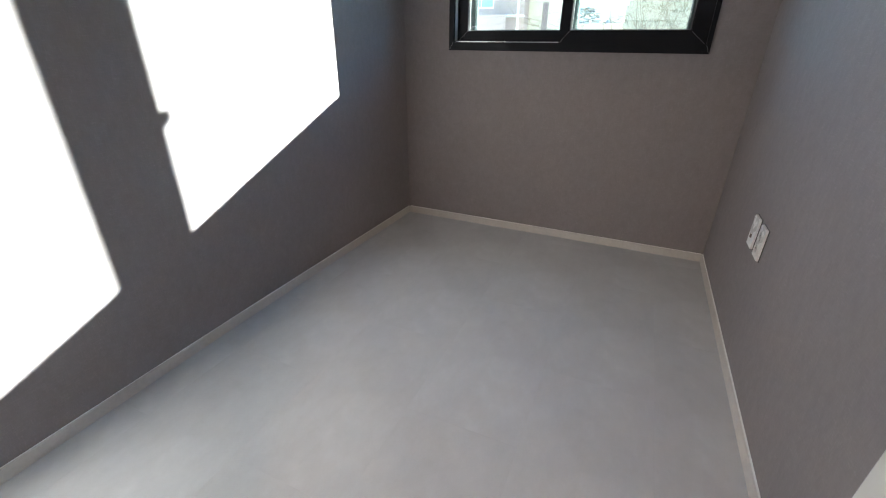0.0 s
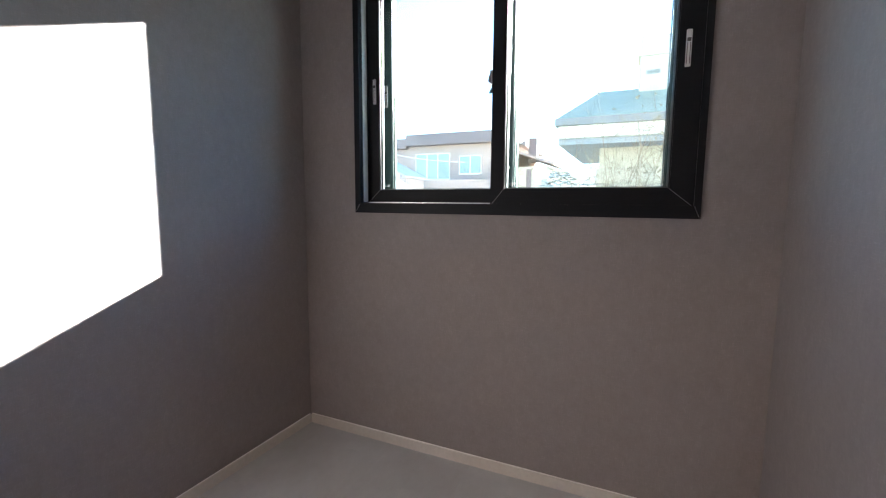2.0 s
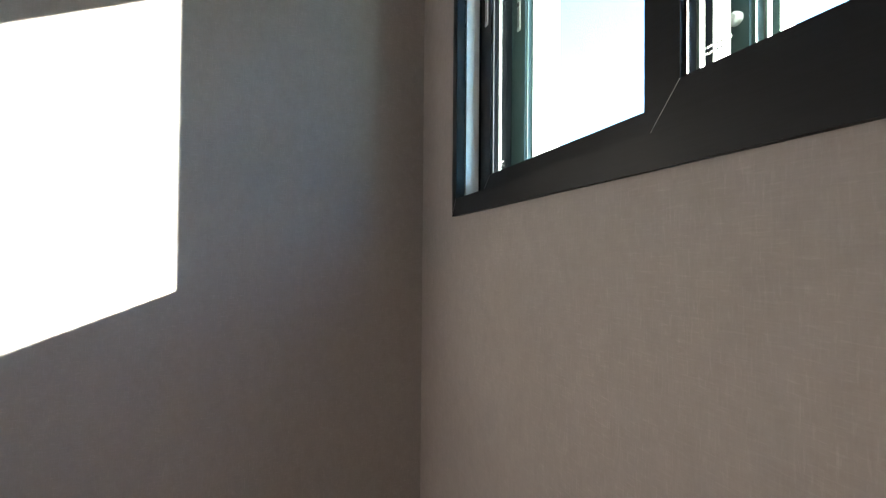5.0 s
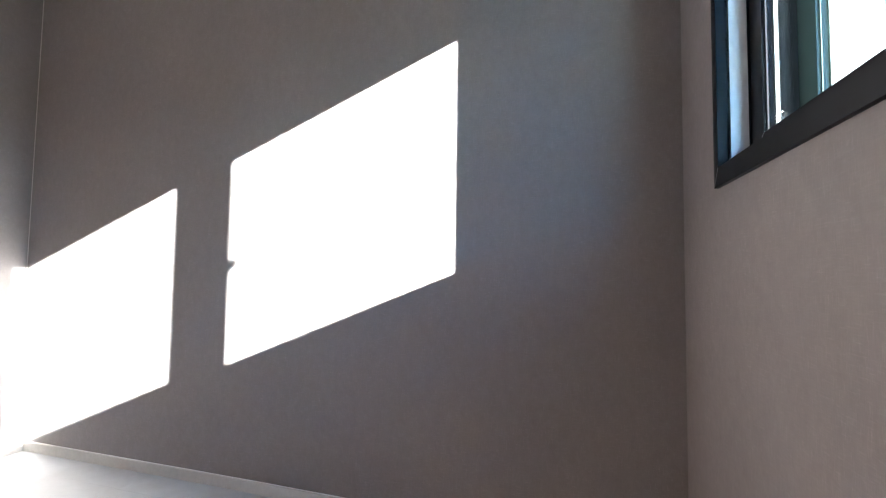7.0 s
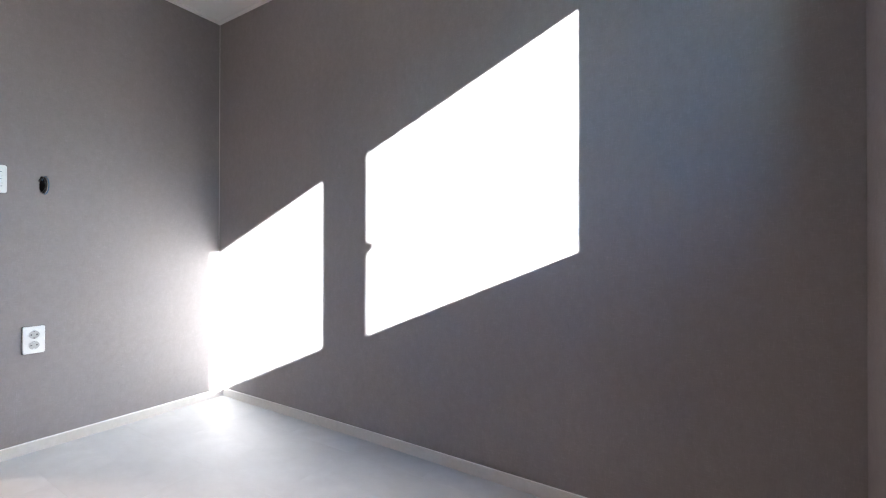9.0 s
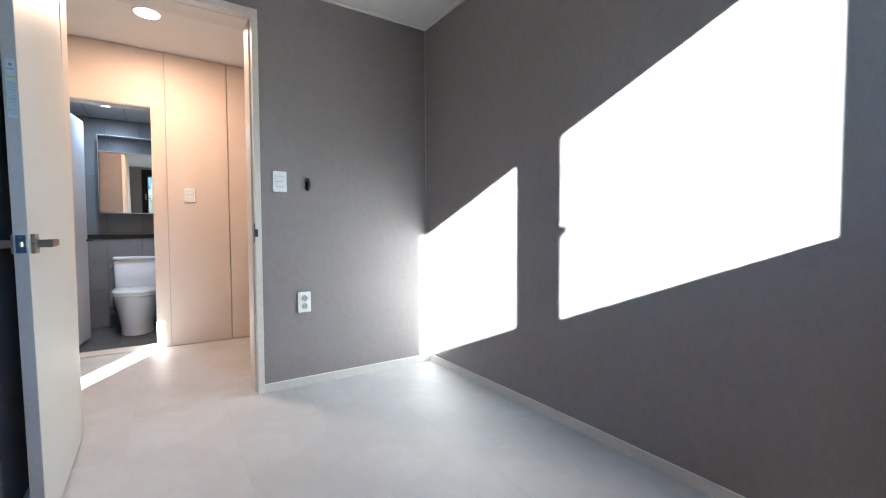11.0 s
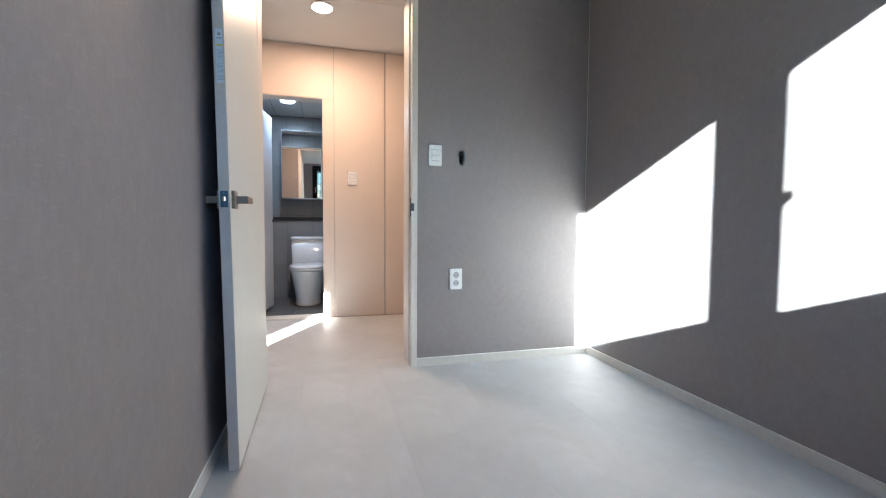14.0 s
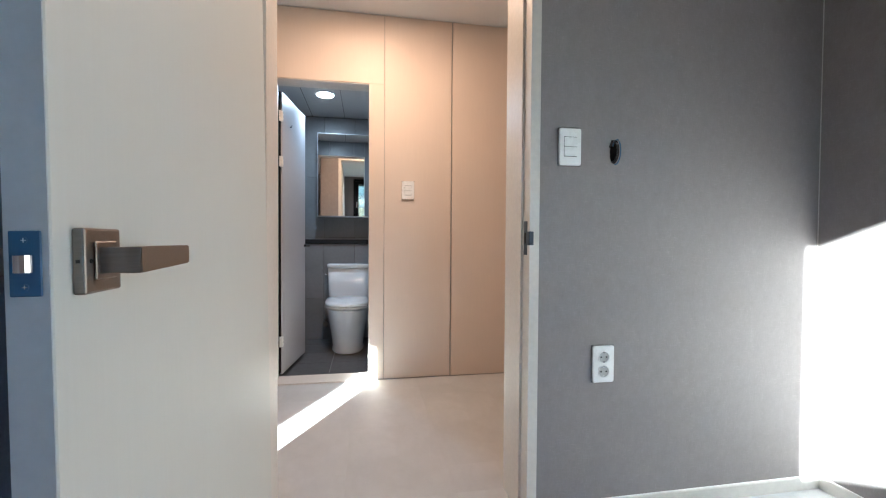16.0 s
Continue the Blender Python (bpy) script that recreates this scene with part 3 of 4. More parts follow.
for side in (-1, 1):
    s = side * DOOR_T / 2
    lo, hi = sorted((s, s + side * 0.010))
    yh = DOOR_W - 0.052
    rose = part("rose", box((lo, yh - 0.0285, HZ - 0.0290), (hi, yh + 0.0285, HZ + 0.0290), 0.0022, 2), M_NICKEL, door, "square brushed nickel rose")
    bm = bmesh.new()
    add_tube(bm, [(hi if side > 0 else lo, yh + 0.020, HZ), ((hi if side > 0 else lo) + side * 0.0008, yh + 0.020, HZ)], 0.002, 8)
    part("grub_screw", bm, M_DARK, rose)
    loc, hic = sorted((s + side * 0.010, s + side * 0.0125))
    part("collar", box((loc, yh - 0.016, HZ - 0.017), (hic, yh + 0.016, HZ + 0.017), 0.0008), M_NICKEL, rose)
    part("side_screw", box((s + side * 0.005 - 0.0015, yh + 0.0285, HZ - 0.0015), (s + side * 0.005 + 0.0015, yh + 0.0291, HZ + 0.0015)), M_DARK, rose)
    lo2, hi2 = sorted((s + side * 0.010, s + side * 0.036))
    part("neck", box((lo2, yh - 0.009, HZ - 0.0118), (hi2, yh + 0.011, HZ + 0.0118), 0.0008), M_NICKEL, rose)
    lo3, hi3 = sorted((s + side * 0.031, s + side * 0.046))
    bm = bmesh.new()
    add_prism(bm, ((yh + 0.0115, HZ - 0.0121), (yh + 0.0115, HZ + 0.0121), (yh - 0.100, HZ + 0.0121), (yh - 0.100, HZ - 0.0085)), "x", lo3, hi3)
    bmesh.ops.bevel(bm, geom=bm.edges[:], offset=0.0011, segments=2, affect="EDGES")
    part("lever", bm, M_NICKEL, rose, "flat brushed nickel lever")
sticker = part("sticker", box((-0.012, DOOR_W + 0.0014, 1.240), (0.009, DOOR_W + 0.0018, 1.404)), M_LABEL, door, "pale blue printed sticker")
rng = random.Random(4)
bm = bmesh.new()
z = 1.340
while z > 1.250:
    h = rng.choice((0.0014, 0.0014, 0.0022))
    x = -0.0105
    while x < 0.006:
        w = rng.uniform(0.0025, 0.006)
        add_box(bm, (x, DOOR_W + 0.0018, z - h), (min(x + w, 0.0075), DOOR_W + 0.0020, z))
        x += w + 0.0011
    z -= h + rng.choice((0.0022, 0.0030, 0.0052))
part("print", bm, M_INK, sticker)
bm = bmesh.new()
add_ring(bm, 0.0016, 0.0040, DOOR_W + 0.0018, DOOR_W + 0.0020, 1.388, 16, -0.0015)
part("round_mark", bm, M_SLOT, sticker)
part("heading", box((-0.0090, DOOR_W + 0.0018, 1.374), (0.0060, DOOR_W + 0.0020, 1.3775)), M_INK, sticker)
part("yellow_band", box((-0.0115, DOOR_W + 0.0018, 1.352), (0.0080, DOOR_W + 0.0021, 1.357)), M_YELLOW, sticker)
for hz in (0.22, 1.62, 1.88):
    bm = bmesh.new()
    add_tube(bm, [(0.020, -0.006, hz - 0.05), (0.020, -0.006, hz + 0.05)], 0.006, 10)
    part("hinge", bm, M_ALU, door)


# ---------------------------------------------------------------- wall plates
def on_wall(ob, place, facing):
    """Facing: the turn about z that brings the plate's +y to the room."""
    ob.matrix_world = pose(*place, 0, 0, facing)
    return ob


def plate_body(parent, w, h, mat):
    # dark rim just past the cover, painting the shadow line around the plate
    part("shadow_rim", box((-w / 2 - 0.0008, 0.0, -h / 2 - 0.0008), (w / 2 + 0.0008, 0.0032, h / 2 + 0.0008)), M_SLOT, parent)
    bm = bmesh.new()
    rings = []
    for y, inset in ((0.003, 0.0), (0.0085, 0.0), (0.0102, 0.0007), (0.011, 0.0022)):
        r, a, b = 0.0065 - inset, w / 2 - 0.0065, h / 2 - 0.0065
        rings.append([(sx * a + r * math.cos(t), y, sz * b + r * math.sin(t)) for sx, sz, t0 in ((1, 1, 0), (-1, 1, 90), (-1, -1, 180), (1, -1, 270)) for t in [radians(t0 + 18 * k) for k in range(6)]])
    add_loft(bm, rings)
    return part("cover", bm, mat, parent)


def light_switch(name, place, facing, label, mat, w=0.076, h=0.120, rockers=2):
    ob = thing(name, (0, 0, 0), label, "switch")
    on_wall(ob, place, facing)
    cover = plate_body(ob, w, h, mat)
    part("rocker_bed", box((-0.022, 0.0108, -0.032), (0.022, 0.0114, 0.032)), M_SLOT, cover)
    step = 0.062 / rockers
    for k in range(rockers):
        z0 = -0.031 + k * step
        part("rocker", box((-0.0215, 0.0112, z0 + 0.0006), (0.0215, 0.0135, z0 + step - 0.0006), 0.001), mat, ob)
    return ob


def power_socket(name, place, facing, label, cups=2):
    ob = thing(name, (0, 0, 0), label, "socket")
    on_wall(ob, place, facing)
    plate_body(ob, 0.076, 0.122, M_WHITE)
    for cz in ((-0.024, 0.024) if cups == 2 else (0.0,)):
        bm = bmesh.new()
        add_ring(bm, 0.0185, 0.0205, 0.0105, 0.0145, cz)
        cup = part("cup", bm, M_WHITE, ob)
        bm = bmesh.new()
        add_disc(bm, 0.0185, 0.0105, 0.0114, cz)
        part("well", bm, M_WELL_SHADE, cup, "round socket well")
        bm = bmesh.new()
        for px in (-0.0095, 0.0095):
            add_disc(bm, 0.0028, 0.0110, 0.0120, cz, px, 10)
        part("pin_hole", bm, M_DARK, cup)
        for pz in (-0.0165, 0.0165):
            part("earth_clip", box((-0.003, 0.0112, cz + pz - 0.003), (0.003, 0.0130, cz + pz + 0.003)), M_ALU, cup)
    return ob


light_switch("light_switch", (0.990, 0.0, 1.2185), 0, "white two-rocker wall switch beside the door frame", M_WHITE)
power_socket("power_socket", (0.8615, 0.0, 0.506), 0, "white double round-pin wall socket")
light_switch("hall_switch", (1.369, HALL_Y, 1.236), 0, "cream two-rocker switch on the hall panel", M_WHITE, 0.080, 0.120)
ob = thing("data_outlet", (0, 0, 0), "white wall outlet with a small aerial jack", "outlet")
on_wall(ob, (W, 2.140, 0.512), 90)
plate_body(ob, 0.076, 0.122, M_WHITE)
bm = bmesh.new()
add_ring(bm, 0.004, 0.0075, 0.0105, 0.0150, -0.018, 16)
part("jack", bm, M_NICKEL, ob)
power_socket("power_socket", (W, 2.026, 0.512), 90, "white double round-pin wall socket beside the aerial outlet")

# bare cable hole
hole = thing("cable_hole", (0.832, 0.0, 1.211), "ragged black cable hole in wallpaper with loose wires", "cable outlet")
bm = bmesh.new()
rng = random.Random(9)
pts = []
for k in range(18):
    a = k * math.tau / 18
    r = 1.0 / max(abs(math.cos(a)) / 0.0125, abs(math.sin(a)) / 0.038)
    pts.append((r * math.cos(a) * rng.uniform(0.9, 1.12), r * math.sin(a) * rng.uniform(0.92, 1.06)))
add_prism(bm, pts, "y", 0.0003, 0.0018)
part("opening", bm, M_VOID, hole)
for n, (m, rad, off) in enumerate(((M_WIRE_BLUE, 0.0022, 0.0), (M_WIRE_BLACK, 0.0024, 0.007), (M_WIRE_BLACK, 0.0020, 0.012))):
    bm = bmesh.new()
    P = []
    for k in range(17):
        u = k / 16
        a = radians(-100 + 250 * u)
        P.append((-0.006 - 0.011 * math.cos(a) + off, 0.002 + 0.014 * math.sin(u * math.pi), -0.002 + (0.040 - 0.004 * n) * math.sin(a)))
    add_tube(bm, P, rad, 8)
    part("wire", bm, m, hole, smooth=True)


# ---------------------------------------------------------------- the hall
def hall_panel(x0, x1, z0=0.004, z1=HALL_H - 0.004):
    """A film-wrapped wall panel with a narrow shadow joint."""
    return part("panel", box((x0 + 0.0015, HALL_Y - 0.012, z0), (x1 - 0.0015, HALL_Y, z1), 0.0015), M_PANEL, wall_hall)


wall_hall = bpy.data.objects["wall_hall"]
hall_panel(WEST, 0.32)
hall_panel(0.32, 1.0755)
hall_panel(1.0815, 1.523)
hall_panel(1.523, 2.275, BATH[3] + 0.002)
hall_panel(1.523, BATH[0] + 0.0015, 0.004, BATH[3] + 0.002)
hall_panel(BATH[1] - 0.0015, 2.275, 0.004, BATH[3] + 0.002)
for k in range(5):
    hall_panel(2.275 + k * 0.825, 2.275 + (k + 1) * 0.825)


def downlight(name, place, radius, m_glow, label):
    ob = thing(name, place, label, "ceiling light")
    bm = bmesh.new()
    n = 36
    rings = []
    for r, z in ((radius, 0.0), (radius, -0.006), (radius - 0.004, -0.010), (radius - 0.010, -0.010), (radius - 0.012, -0.004)):
        rings.append([(r * math.cos(k * math.tau / n), r * math.sin(k * math.tau / n), z) for k in range(n)])
    add_loft(bm, rings, cap=False)
    part("trim_ring", bm, M_WHITE, ob)
    bm = bmesh.new()
    add_loft(bm, [[(r * math.cos(k * math.tau / n), r * math.sin(k * math.tau / n), z) for k in range(n)] for r, z in ((radius - 0.011, -0.003), (radius - 0.012, -0.012), (radius - 0.018, -0.016), (radius - 0.030, -0.018))])
    part("diffuser", bm, m_glow, ob, "glowing round diffuser")
    return ob


downlight("ceiling_light", (1.612, -0.815, HALL_H), 0.080, M_WARM, "round warm white downlight, lit, in the hall ceiling")
disc_lamp("hall_lamp", (1.612, -0.815, HALL_H - 0.021), 0.14, 0.84, (1.0, 0.60, 0.36))


# ---------------------------------------------------------------- the bathroom
door_2 = structure("door_2", box((BATH[0], HALL_Y - BW_T - 0.010, BATH_Z), (BATH[1], HALL_Y + 0.020, 0.010), 0.003), M_THRESH, "pale stone threshold and thin frame of the bathroom doorway")
part("jamb", box((BATH[0], HALL_Y - BW_T - 0.006, 0.010), (BATH[0] + 0.004, HALL_Y - 0.003, BATH[3] - 0.004)), M_TRIM, door_2)
part("jamb", box((BATH[1] - 0.004, HALL_Y - BW_T - 0.006, 0.010), (BATH[1], HALL_Y - 0.003, BATH[3] - 0.004)), M_TRIM, door_2)
part("head", box((BATH[0], HALL_Y - BW_T - 0.006, BATH[3] - 0.004), (BATH[1], HALL_Y - 0.003, BATH[3])), M_TRIM, door_2)

bdoor = thing("bathroom_door", (2.208, HALL_Y - BW_T - 0.078, 0.002), "pale grey flush bathroom door standing open", "door", turn=-187.3)
part("leaf", box((-0.018, 0.0, 0.0), (0.018, 0.565, 1.893), 0.0015), M_BDOOR, bdoor)
# black filler painted as the shade in the open gap between leaf and jamb
part("gap_shade", box((-0.017, -0.034, 0.010), (0.010, -0.001, 1.885)), M_VOID, bdoor, "black strip standing in for the dark gap along the hinge edge")
for hz in (0.225, 1.425, 1.725):
    bm = box((0.010, -0.036, hz - 0.034), (0.020, 0.0, hz + 0.034), 0.001)
    add_tube(bm, [(0.024, -0.016, hz - 0.034), (0.024, -0.016, hz + 0.034)], 0.006, 10)
    for dz in (-0.018, 0.006):
        add_tube(bm, [(0.024, -0.016, hz + dz), (0.024, -0.016, hz + dz + 0.006)], 0.0085, 10)
    part("hinge", bm, M_WHITE, bdoor, "white metal hinge")
bm = bmesh.new()
add_tube(bm, [(0.018, 0.535, 0.86), (0.055, 0.535, 0.86)], 0.009, 12)
add_tube(bm, [(0.055, 0.545, 0.86), (0.055, 0.430, 0.86)], 0.008, 10)
part("handle", bm, M_DARK, bdoor, "dark lever handle")
part("latch", box((-0.010, 0.565, 0.83), (0.010, 0.569, 0.89)), M_DARK, bdoor)
bm = bmesh.new()
add_tube(bm, [(0.018, 0.17, 1.70), (0.030, 0.17, 1.70), (0.032, 0.17, 1.712)], 0.004, 8)
part("hook", bm, M_DARK, bdoor, "small dark coat hook")

ledge = thing("ledge", (1.83, BATH_Y, 0.0), "tiled half-height ledge with a thin dark stone top", "shelf")
part("stone_top", box((-0.535, -0.002, 0.872), (0.535, 0.115, 0.912), 0.002), M_STONE, ledge, "thin polished dark stone top")
part("body", box((-0.530, -0.006, BATH_Z - 0.006), (0.530, 0.094, 0.872)), M_GROUT, ledge)

cab = thing("mirror_cabinet", (1.816, BATH_Y, 1.126), "mirrored bathroom cabinet with slim metal edges", "cabinet")
part("body", box((-0.265, 0.0, 0.0), (0.265, 0.125, 0.770), 0.002), M_GREY, cab)
mirror = part("mirror_door", box((-0.261, 0.127, 0.004), (0.261, 0.142, 0.766), 0.001), M_MIRROR, cab, "mirror glass door, very slightly ajar")
mirror.rotation_euler = (0, 0, radians(0.92))
bm = bmesh.new()
bar_frame(bm, -0.266, 0.266, -0.001, 0.771, 0.125, 0.1425, 0.005, 0.005, 0.005, 0.005)
part("edge", bm, M_GREY, cab, "slim bright metal edge")

# toilet
toilet = thing("toilet", (1.790, -2.835, BATH_Z), "white ceramic close-coupled toilet with a closed lid", "toilet")


def dee(w, y0, y1, z, n=28, flat=0.0):
    """A closed ring: straight back at y0, rounded front at y1, half width w."""
    ring = []
    depth = y1 - y0
    for k in range(n):
        a = k * math.tau / n
        c, s = math.cos(a), math.sin(a)
        e = 2.0 / (2.4 if s > 0 else 5.0)
        x = w * math.copysign(abs(c) ** e, c)
        y = (y0 + depth * 0.45) + (depth * 0.55 if s > 0 else depth * 0.45) * math.copysign(abs(s) ** e, s)
        ring.append((x, y, z))
    return ring


bm = bmesh.new()
add_loft(bm, [dee(0.136, 0.06, 0.590, 0.0), dee(0.138, 0.06, 0.592, 0.012), dee(0.130, 0.06, 0.585, 0.03), dee(0.141, 0.05, 0.600, 0.11), dee(0.156, 0.04, 0.618, 0.205), dee(0.172, 0.03, 0.640, 0.297), dee(0.182, 0.02, 0.652, 0.348), dee(0.184, 0.02, 0.655, 0.370)])
part("bowl", bm, M_CERAMIC, toilet, smooth=True)
bm = bmesh.new()
add_loft(bm, [dee(0.183, 0.165, 0.655, 0.3725), dee(0.189, 0.160, 0.662, 0.377), dee(0.189, 0.160, 0.662, 0.390), dee(0.185, 0.162, 0.658, 0.3935)])
part("seat", bm, M_CERAMIC, toilet, smooth=True)
bm = bmesh.new()
add_loft(bm, [dee(0.186, 0.160, 0.660, 0.396), dee(0.190, 0.158, 0.664, 0.400), dee(0.190, 0.158, 0.664, 0.412), dee(0.182, 0.165, 0.652, 0.422), dee(0.150, 0.19, 0.60, 0.428)])
part("lid", bm, M_CERAMIC, toilet, "closed white seat lid", smooth=True)
bm = bmesh.new()
def tank_ring(w, y0, y1, z, n=32):
    r = []
    for k in range(n):
        a = k * math.tau / n
        c, s = math.cos(a), math.sin(a)
        r.append((w * math.copysign(abs(c) ** 0.28, c), (y0 + y1) / 2 + (y1 - y0) / 2 * math.copysign(abs(s) ** 0.28, s), z))
    return r
add_loft(bm, [tank_ring(0.178, 0.0, 0.170, 0.368), tank_ring(0.182, 0.0, 0.175, 0.42), tank_ring(0.188, 0.0, 0.182, 0.680)])
part("tank", bm, M_CERAMIC, toilet, smooth=True)
bm = bmesh.new()
add_loft(bm, [tank_ring(0.192, -0.002, 0.188, 0.682), tank_ring(0.195, -0.002, 0.192, 0.687), tank_ring(0.195, -0.002, 0.192, 0.709), tank_ring(0.190, 0.002, 0.187, 0.717)])
part("tank_lid", bm, M_CERAMIC, toilet, smooth=True)
bm = bmesh.new()
add_tube(bm, [(0.186, 0.10, 0.628), (0.205, 0.10, 0.628)], 0.012, 12)
add_tube(bm, [(0.202, 0.10, 0.628), (0.204, 0.165, 0.624)], 0.006, 8)
part("flush_lever", bm, M_CHROME, toilet)
bm = bmesh.new()
add_tube(bm, [(0.186, 0.08, 0.40), (0.212, 0.09, 0.36), (0.222, 0.06, 0.25), (0.215, 0.03, 0.180)], 0.008, 8)
hose = part("supply_hose", bm, M_GREY, toilet, "braided metal supply hose", smooth=True)
bm = bmesh.new()
add_tube(bm, [(0.215, 0.000, 0.160), (0.215, 0.075, 0.160)], 0.016, 12)
add_tube(bm, [(0.215, 0.030, 0.120), (0.215, 0.030, 0.200)], 0.014, 12)
add_tube(bm, [(0.215, 0.075, 0.160), (0.215, 0.090, 0.160)], 0.022, 12)
part("valve", bm, M_NICKEL, hose, "dull metal stop valve")
paper = thing("paper_holder", (BATH_X1, -2.70, 0.70), "small white toilet paper holder", "holder")
bm = bmesh.new()
add_tube(bm, [(0.0, 0.0, 0.0), (-0.13, 0.0, 0.0)], 0.020, 14)
part("roll", bm, M_WHITE, paper, smooth=True)

downlight("ceiling_light", (1.965, -2.27, BATH_H), 0.078, M_COOL, "round neutral white downlight, lit, in the bathroom ceiling")
disc_lamp("bath_lamp", (1.965, -2.27, BATH_H - 0.021), 0.12, 0.34, (0.74, 0.88, 1.0))


# ---------------------------------------------------------------- outdoors
structure("ground", box((-900, -900, -6.2), (900, 900, -5.6)), M_GROUND, "plain earth and paving far below the window")


def far_window(parent, x0, x1, z0, z1, y, bars=1):
    """A framed window on a wall that looks to -y."""
    w = part("window", box((x0 - 0.05, y - 0.03, z0 - 0.05), (x1 + 0.05, y + 0.02, z0)), M_PFRAME, parent)
    bm = bmesh.new()
    bar_frame(bm, x0 - 0.05, x1 + 0.05, z0, z1 + 0.05, y - 0.03, y + 0.02, 0.05, 0.05, 0.04, 0.05)
    for k in range(bars):
        xm = x0 + (x1 - x0) * (k + 1) / (bars + 1)
        add_box(bm, (xm - 0.03, y - 0.028, z0 + 0.04), (xm + 0.03, y + 0.02, z1))
    part("frame", bm, M_PFRAME, w)
    part("pane", box((x0, y - 0.008, z0 + 0.04), (x1, y - 0.002, z1)), M_PANE, w)


# neighbour with a faded blue-green hip roof
ob = thing("house", (0.48, 7.45, -5.6), "cream neighbour house with a faded blue-green hip roof", "house")
gz = 5.72
part("wall", box((0.54, 0.62, 0.0), (9.6, 3.6, gz + 1.98)), M_SIDING, ob)
bm = bmesh.new()
e0, e1, d0, d1, ze, zr = 0.0, 10.2, 0.0, 3.4, gz + 2.22, gz + 2.93
v = [bm.verts.new(p) for p in ((e0, d0, ze), (e1, d0, ze), (e1, d1, ze), (e0, d1, ze), (e0 + 0.42, 1.7, zr), (e1 - 0.9, 1.7, zr))]
for q in ((0, 1, 5, 4), (1, 2, 5), (2, 3, 4, 5), (3, 0, 4), (3, 2, 1, 0)):
    bm.faces.new([v[i] for i in q])
part("roof", bm, M_ROOFBLUE, ob, "faded blue-green sheet roof")
bm = bmesh.new()
add_box(bm, (e0 - 0.02, d0 - 0.02, ze - 0.10), (e1, d1, ze - 0.004))
part("fascia", bm, M_FASCIA, ob, "dark eaves board")
part("eaves_box", box((e0 + 0.02, 0.03, ze - 0.27), (e1 - 0.05, d1 - 0.05, ze - 0.10), 0.01), M_HOUSEWHITE, ob, "pale boxed eaves")
part("soffit", box((e0 + 0.02, 0.10, ze - 0.35), (e1 - 0.1, d1 - 0.1, ze - 0.27)), M_SOFFIT, ob)
for k in range(9):
    part("siding_board", box((0.51, 0.592, gz - 0.4 + k * 0.22), (9.6, 0.62, gz - 0.19 + k * 0.22), 0.006), M_SIDING, ob)
ch = part("chimney", box((1.02, 1.45, gz + 2.6), (1.44, 1.95, gz + 3.66), 0.01), M_SIDING, ob, "boxy white chimney")
part("chimney_cap", box((0.99, 1.42, gz + 3.36), (1.47, 1.98, gz + 3.40)), M_SIDING, ch)
part("vent_slot", box((1.12, 1.44, gz + 3.08), (1.32, 1.46, gz + 3.14)), M_FASCIA, ch)
gz = 5.6

# far brown flat-roofed house
ob = thing("house", (-5.0, 25.0, -5.6), "pinkish-brown flat-roofed house with white framed windows", "house")
part("wall", box((-9.2, 0.0, 0.0), (0.0, 8.0, gz + 4.60)), M_BRICK, ob)
part("roof", box((-6.4, -0.5, gz + 4.56), (0.40, 8.3, gz + 5.22), 0.02), M_BRICKDK, ob, "flat roof with a deep brown fascia")
part("roof", box((-9.35, -0.45, gz + 4.42), (-6.41, 8.3, gz + 5.02), 0.02), M_BRICKDK, ob, "lower stretch of flat roof")
far_window(ob, -5.9, -3.7, gz + 2.55, gz + 4.05, -0.02, 2)
far_window(ob, -3.0, -1.7, gz + 2.85, gz + 3.85, -0.02, 1)
balcony = part("balcony", box((-9.2, -1.3, gz + 1.2), (-0.6, -0.02, gz + 1.4)), M_BRICK, ob)
part("parapet", box((-9.2, -1.3, gz + 1.4), (-0.6, -1.18, gz + 2.45), 0.02), M_BRICK, balcony, "pinkish-brown balcony parapet")
rail = part("railing", box((-8.3, -1.22, gz + 3.26), (-5.95, -1.16, gz + 3.32)), M_PFRAME, ob)
for k in range(11):
    part("baluster", box((-8.28 + k * 0.227, -1.21, gz + 2.45), (-8.24 + k * 0.227, -1.17, gz + 3.26)), M_PFRAME, rail)
part("ledge", box((-6.2, -0.22, gz + 2.38), (0.05, -0.004, gz + 2.50), 0.02), M_PFRAME, ob, "white ledge under the windows")
part("downpipe", box((-0.35, -0.10, gz), (-0.25, -0.004, gz + 4.35)), M_PFRAME, ob)
bm = bmesh.new()
add_tube(bm, [(-9.6 + 7.2 * u, -0.7, gz + 4.75 - 1.30 * u - 0.25 * math.sin(u * math.pi)) for u in [j / 10 for j in range(11)]], 0.022, 5)
part("cable", bm, M_PFRAME, ob, "pale slack cable")
annex = part("annex", box((0.0, 1.0, 0.0), (2.0, 7.0, gz + 3.25)), M_SIDING, ob, "lower side wing with a lean-to roof")
bm = bmesh.new()
add_prism(bm, ((0.0, gz + 4.1), (0.0, gz + 4.25), (2.4, gz + 3.42), (2.4, gz + 3.27)), "y", 0.6, 7.2)
part("lean_to_roof", bm, M_BRICK, annex)
part("chimney", box((0.62, 2.0, gz + 3.6), (1.1, 2.5, gz + 5.0)), M_BRICKDK, annex)
part("side_door", box((0.75, 0.985, gz + 1.2), (1.05, 1.0, gz + 3.1)), M_BRICKDK, annex)

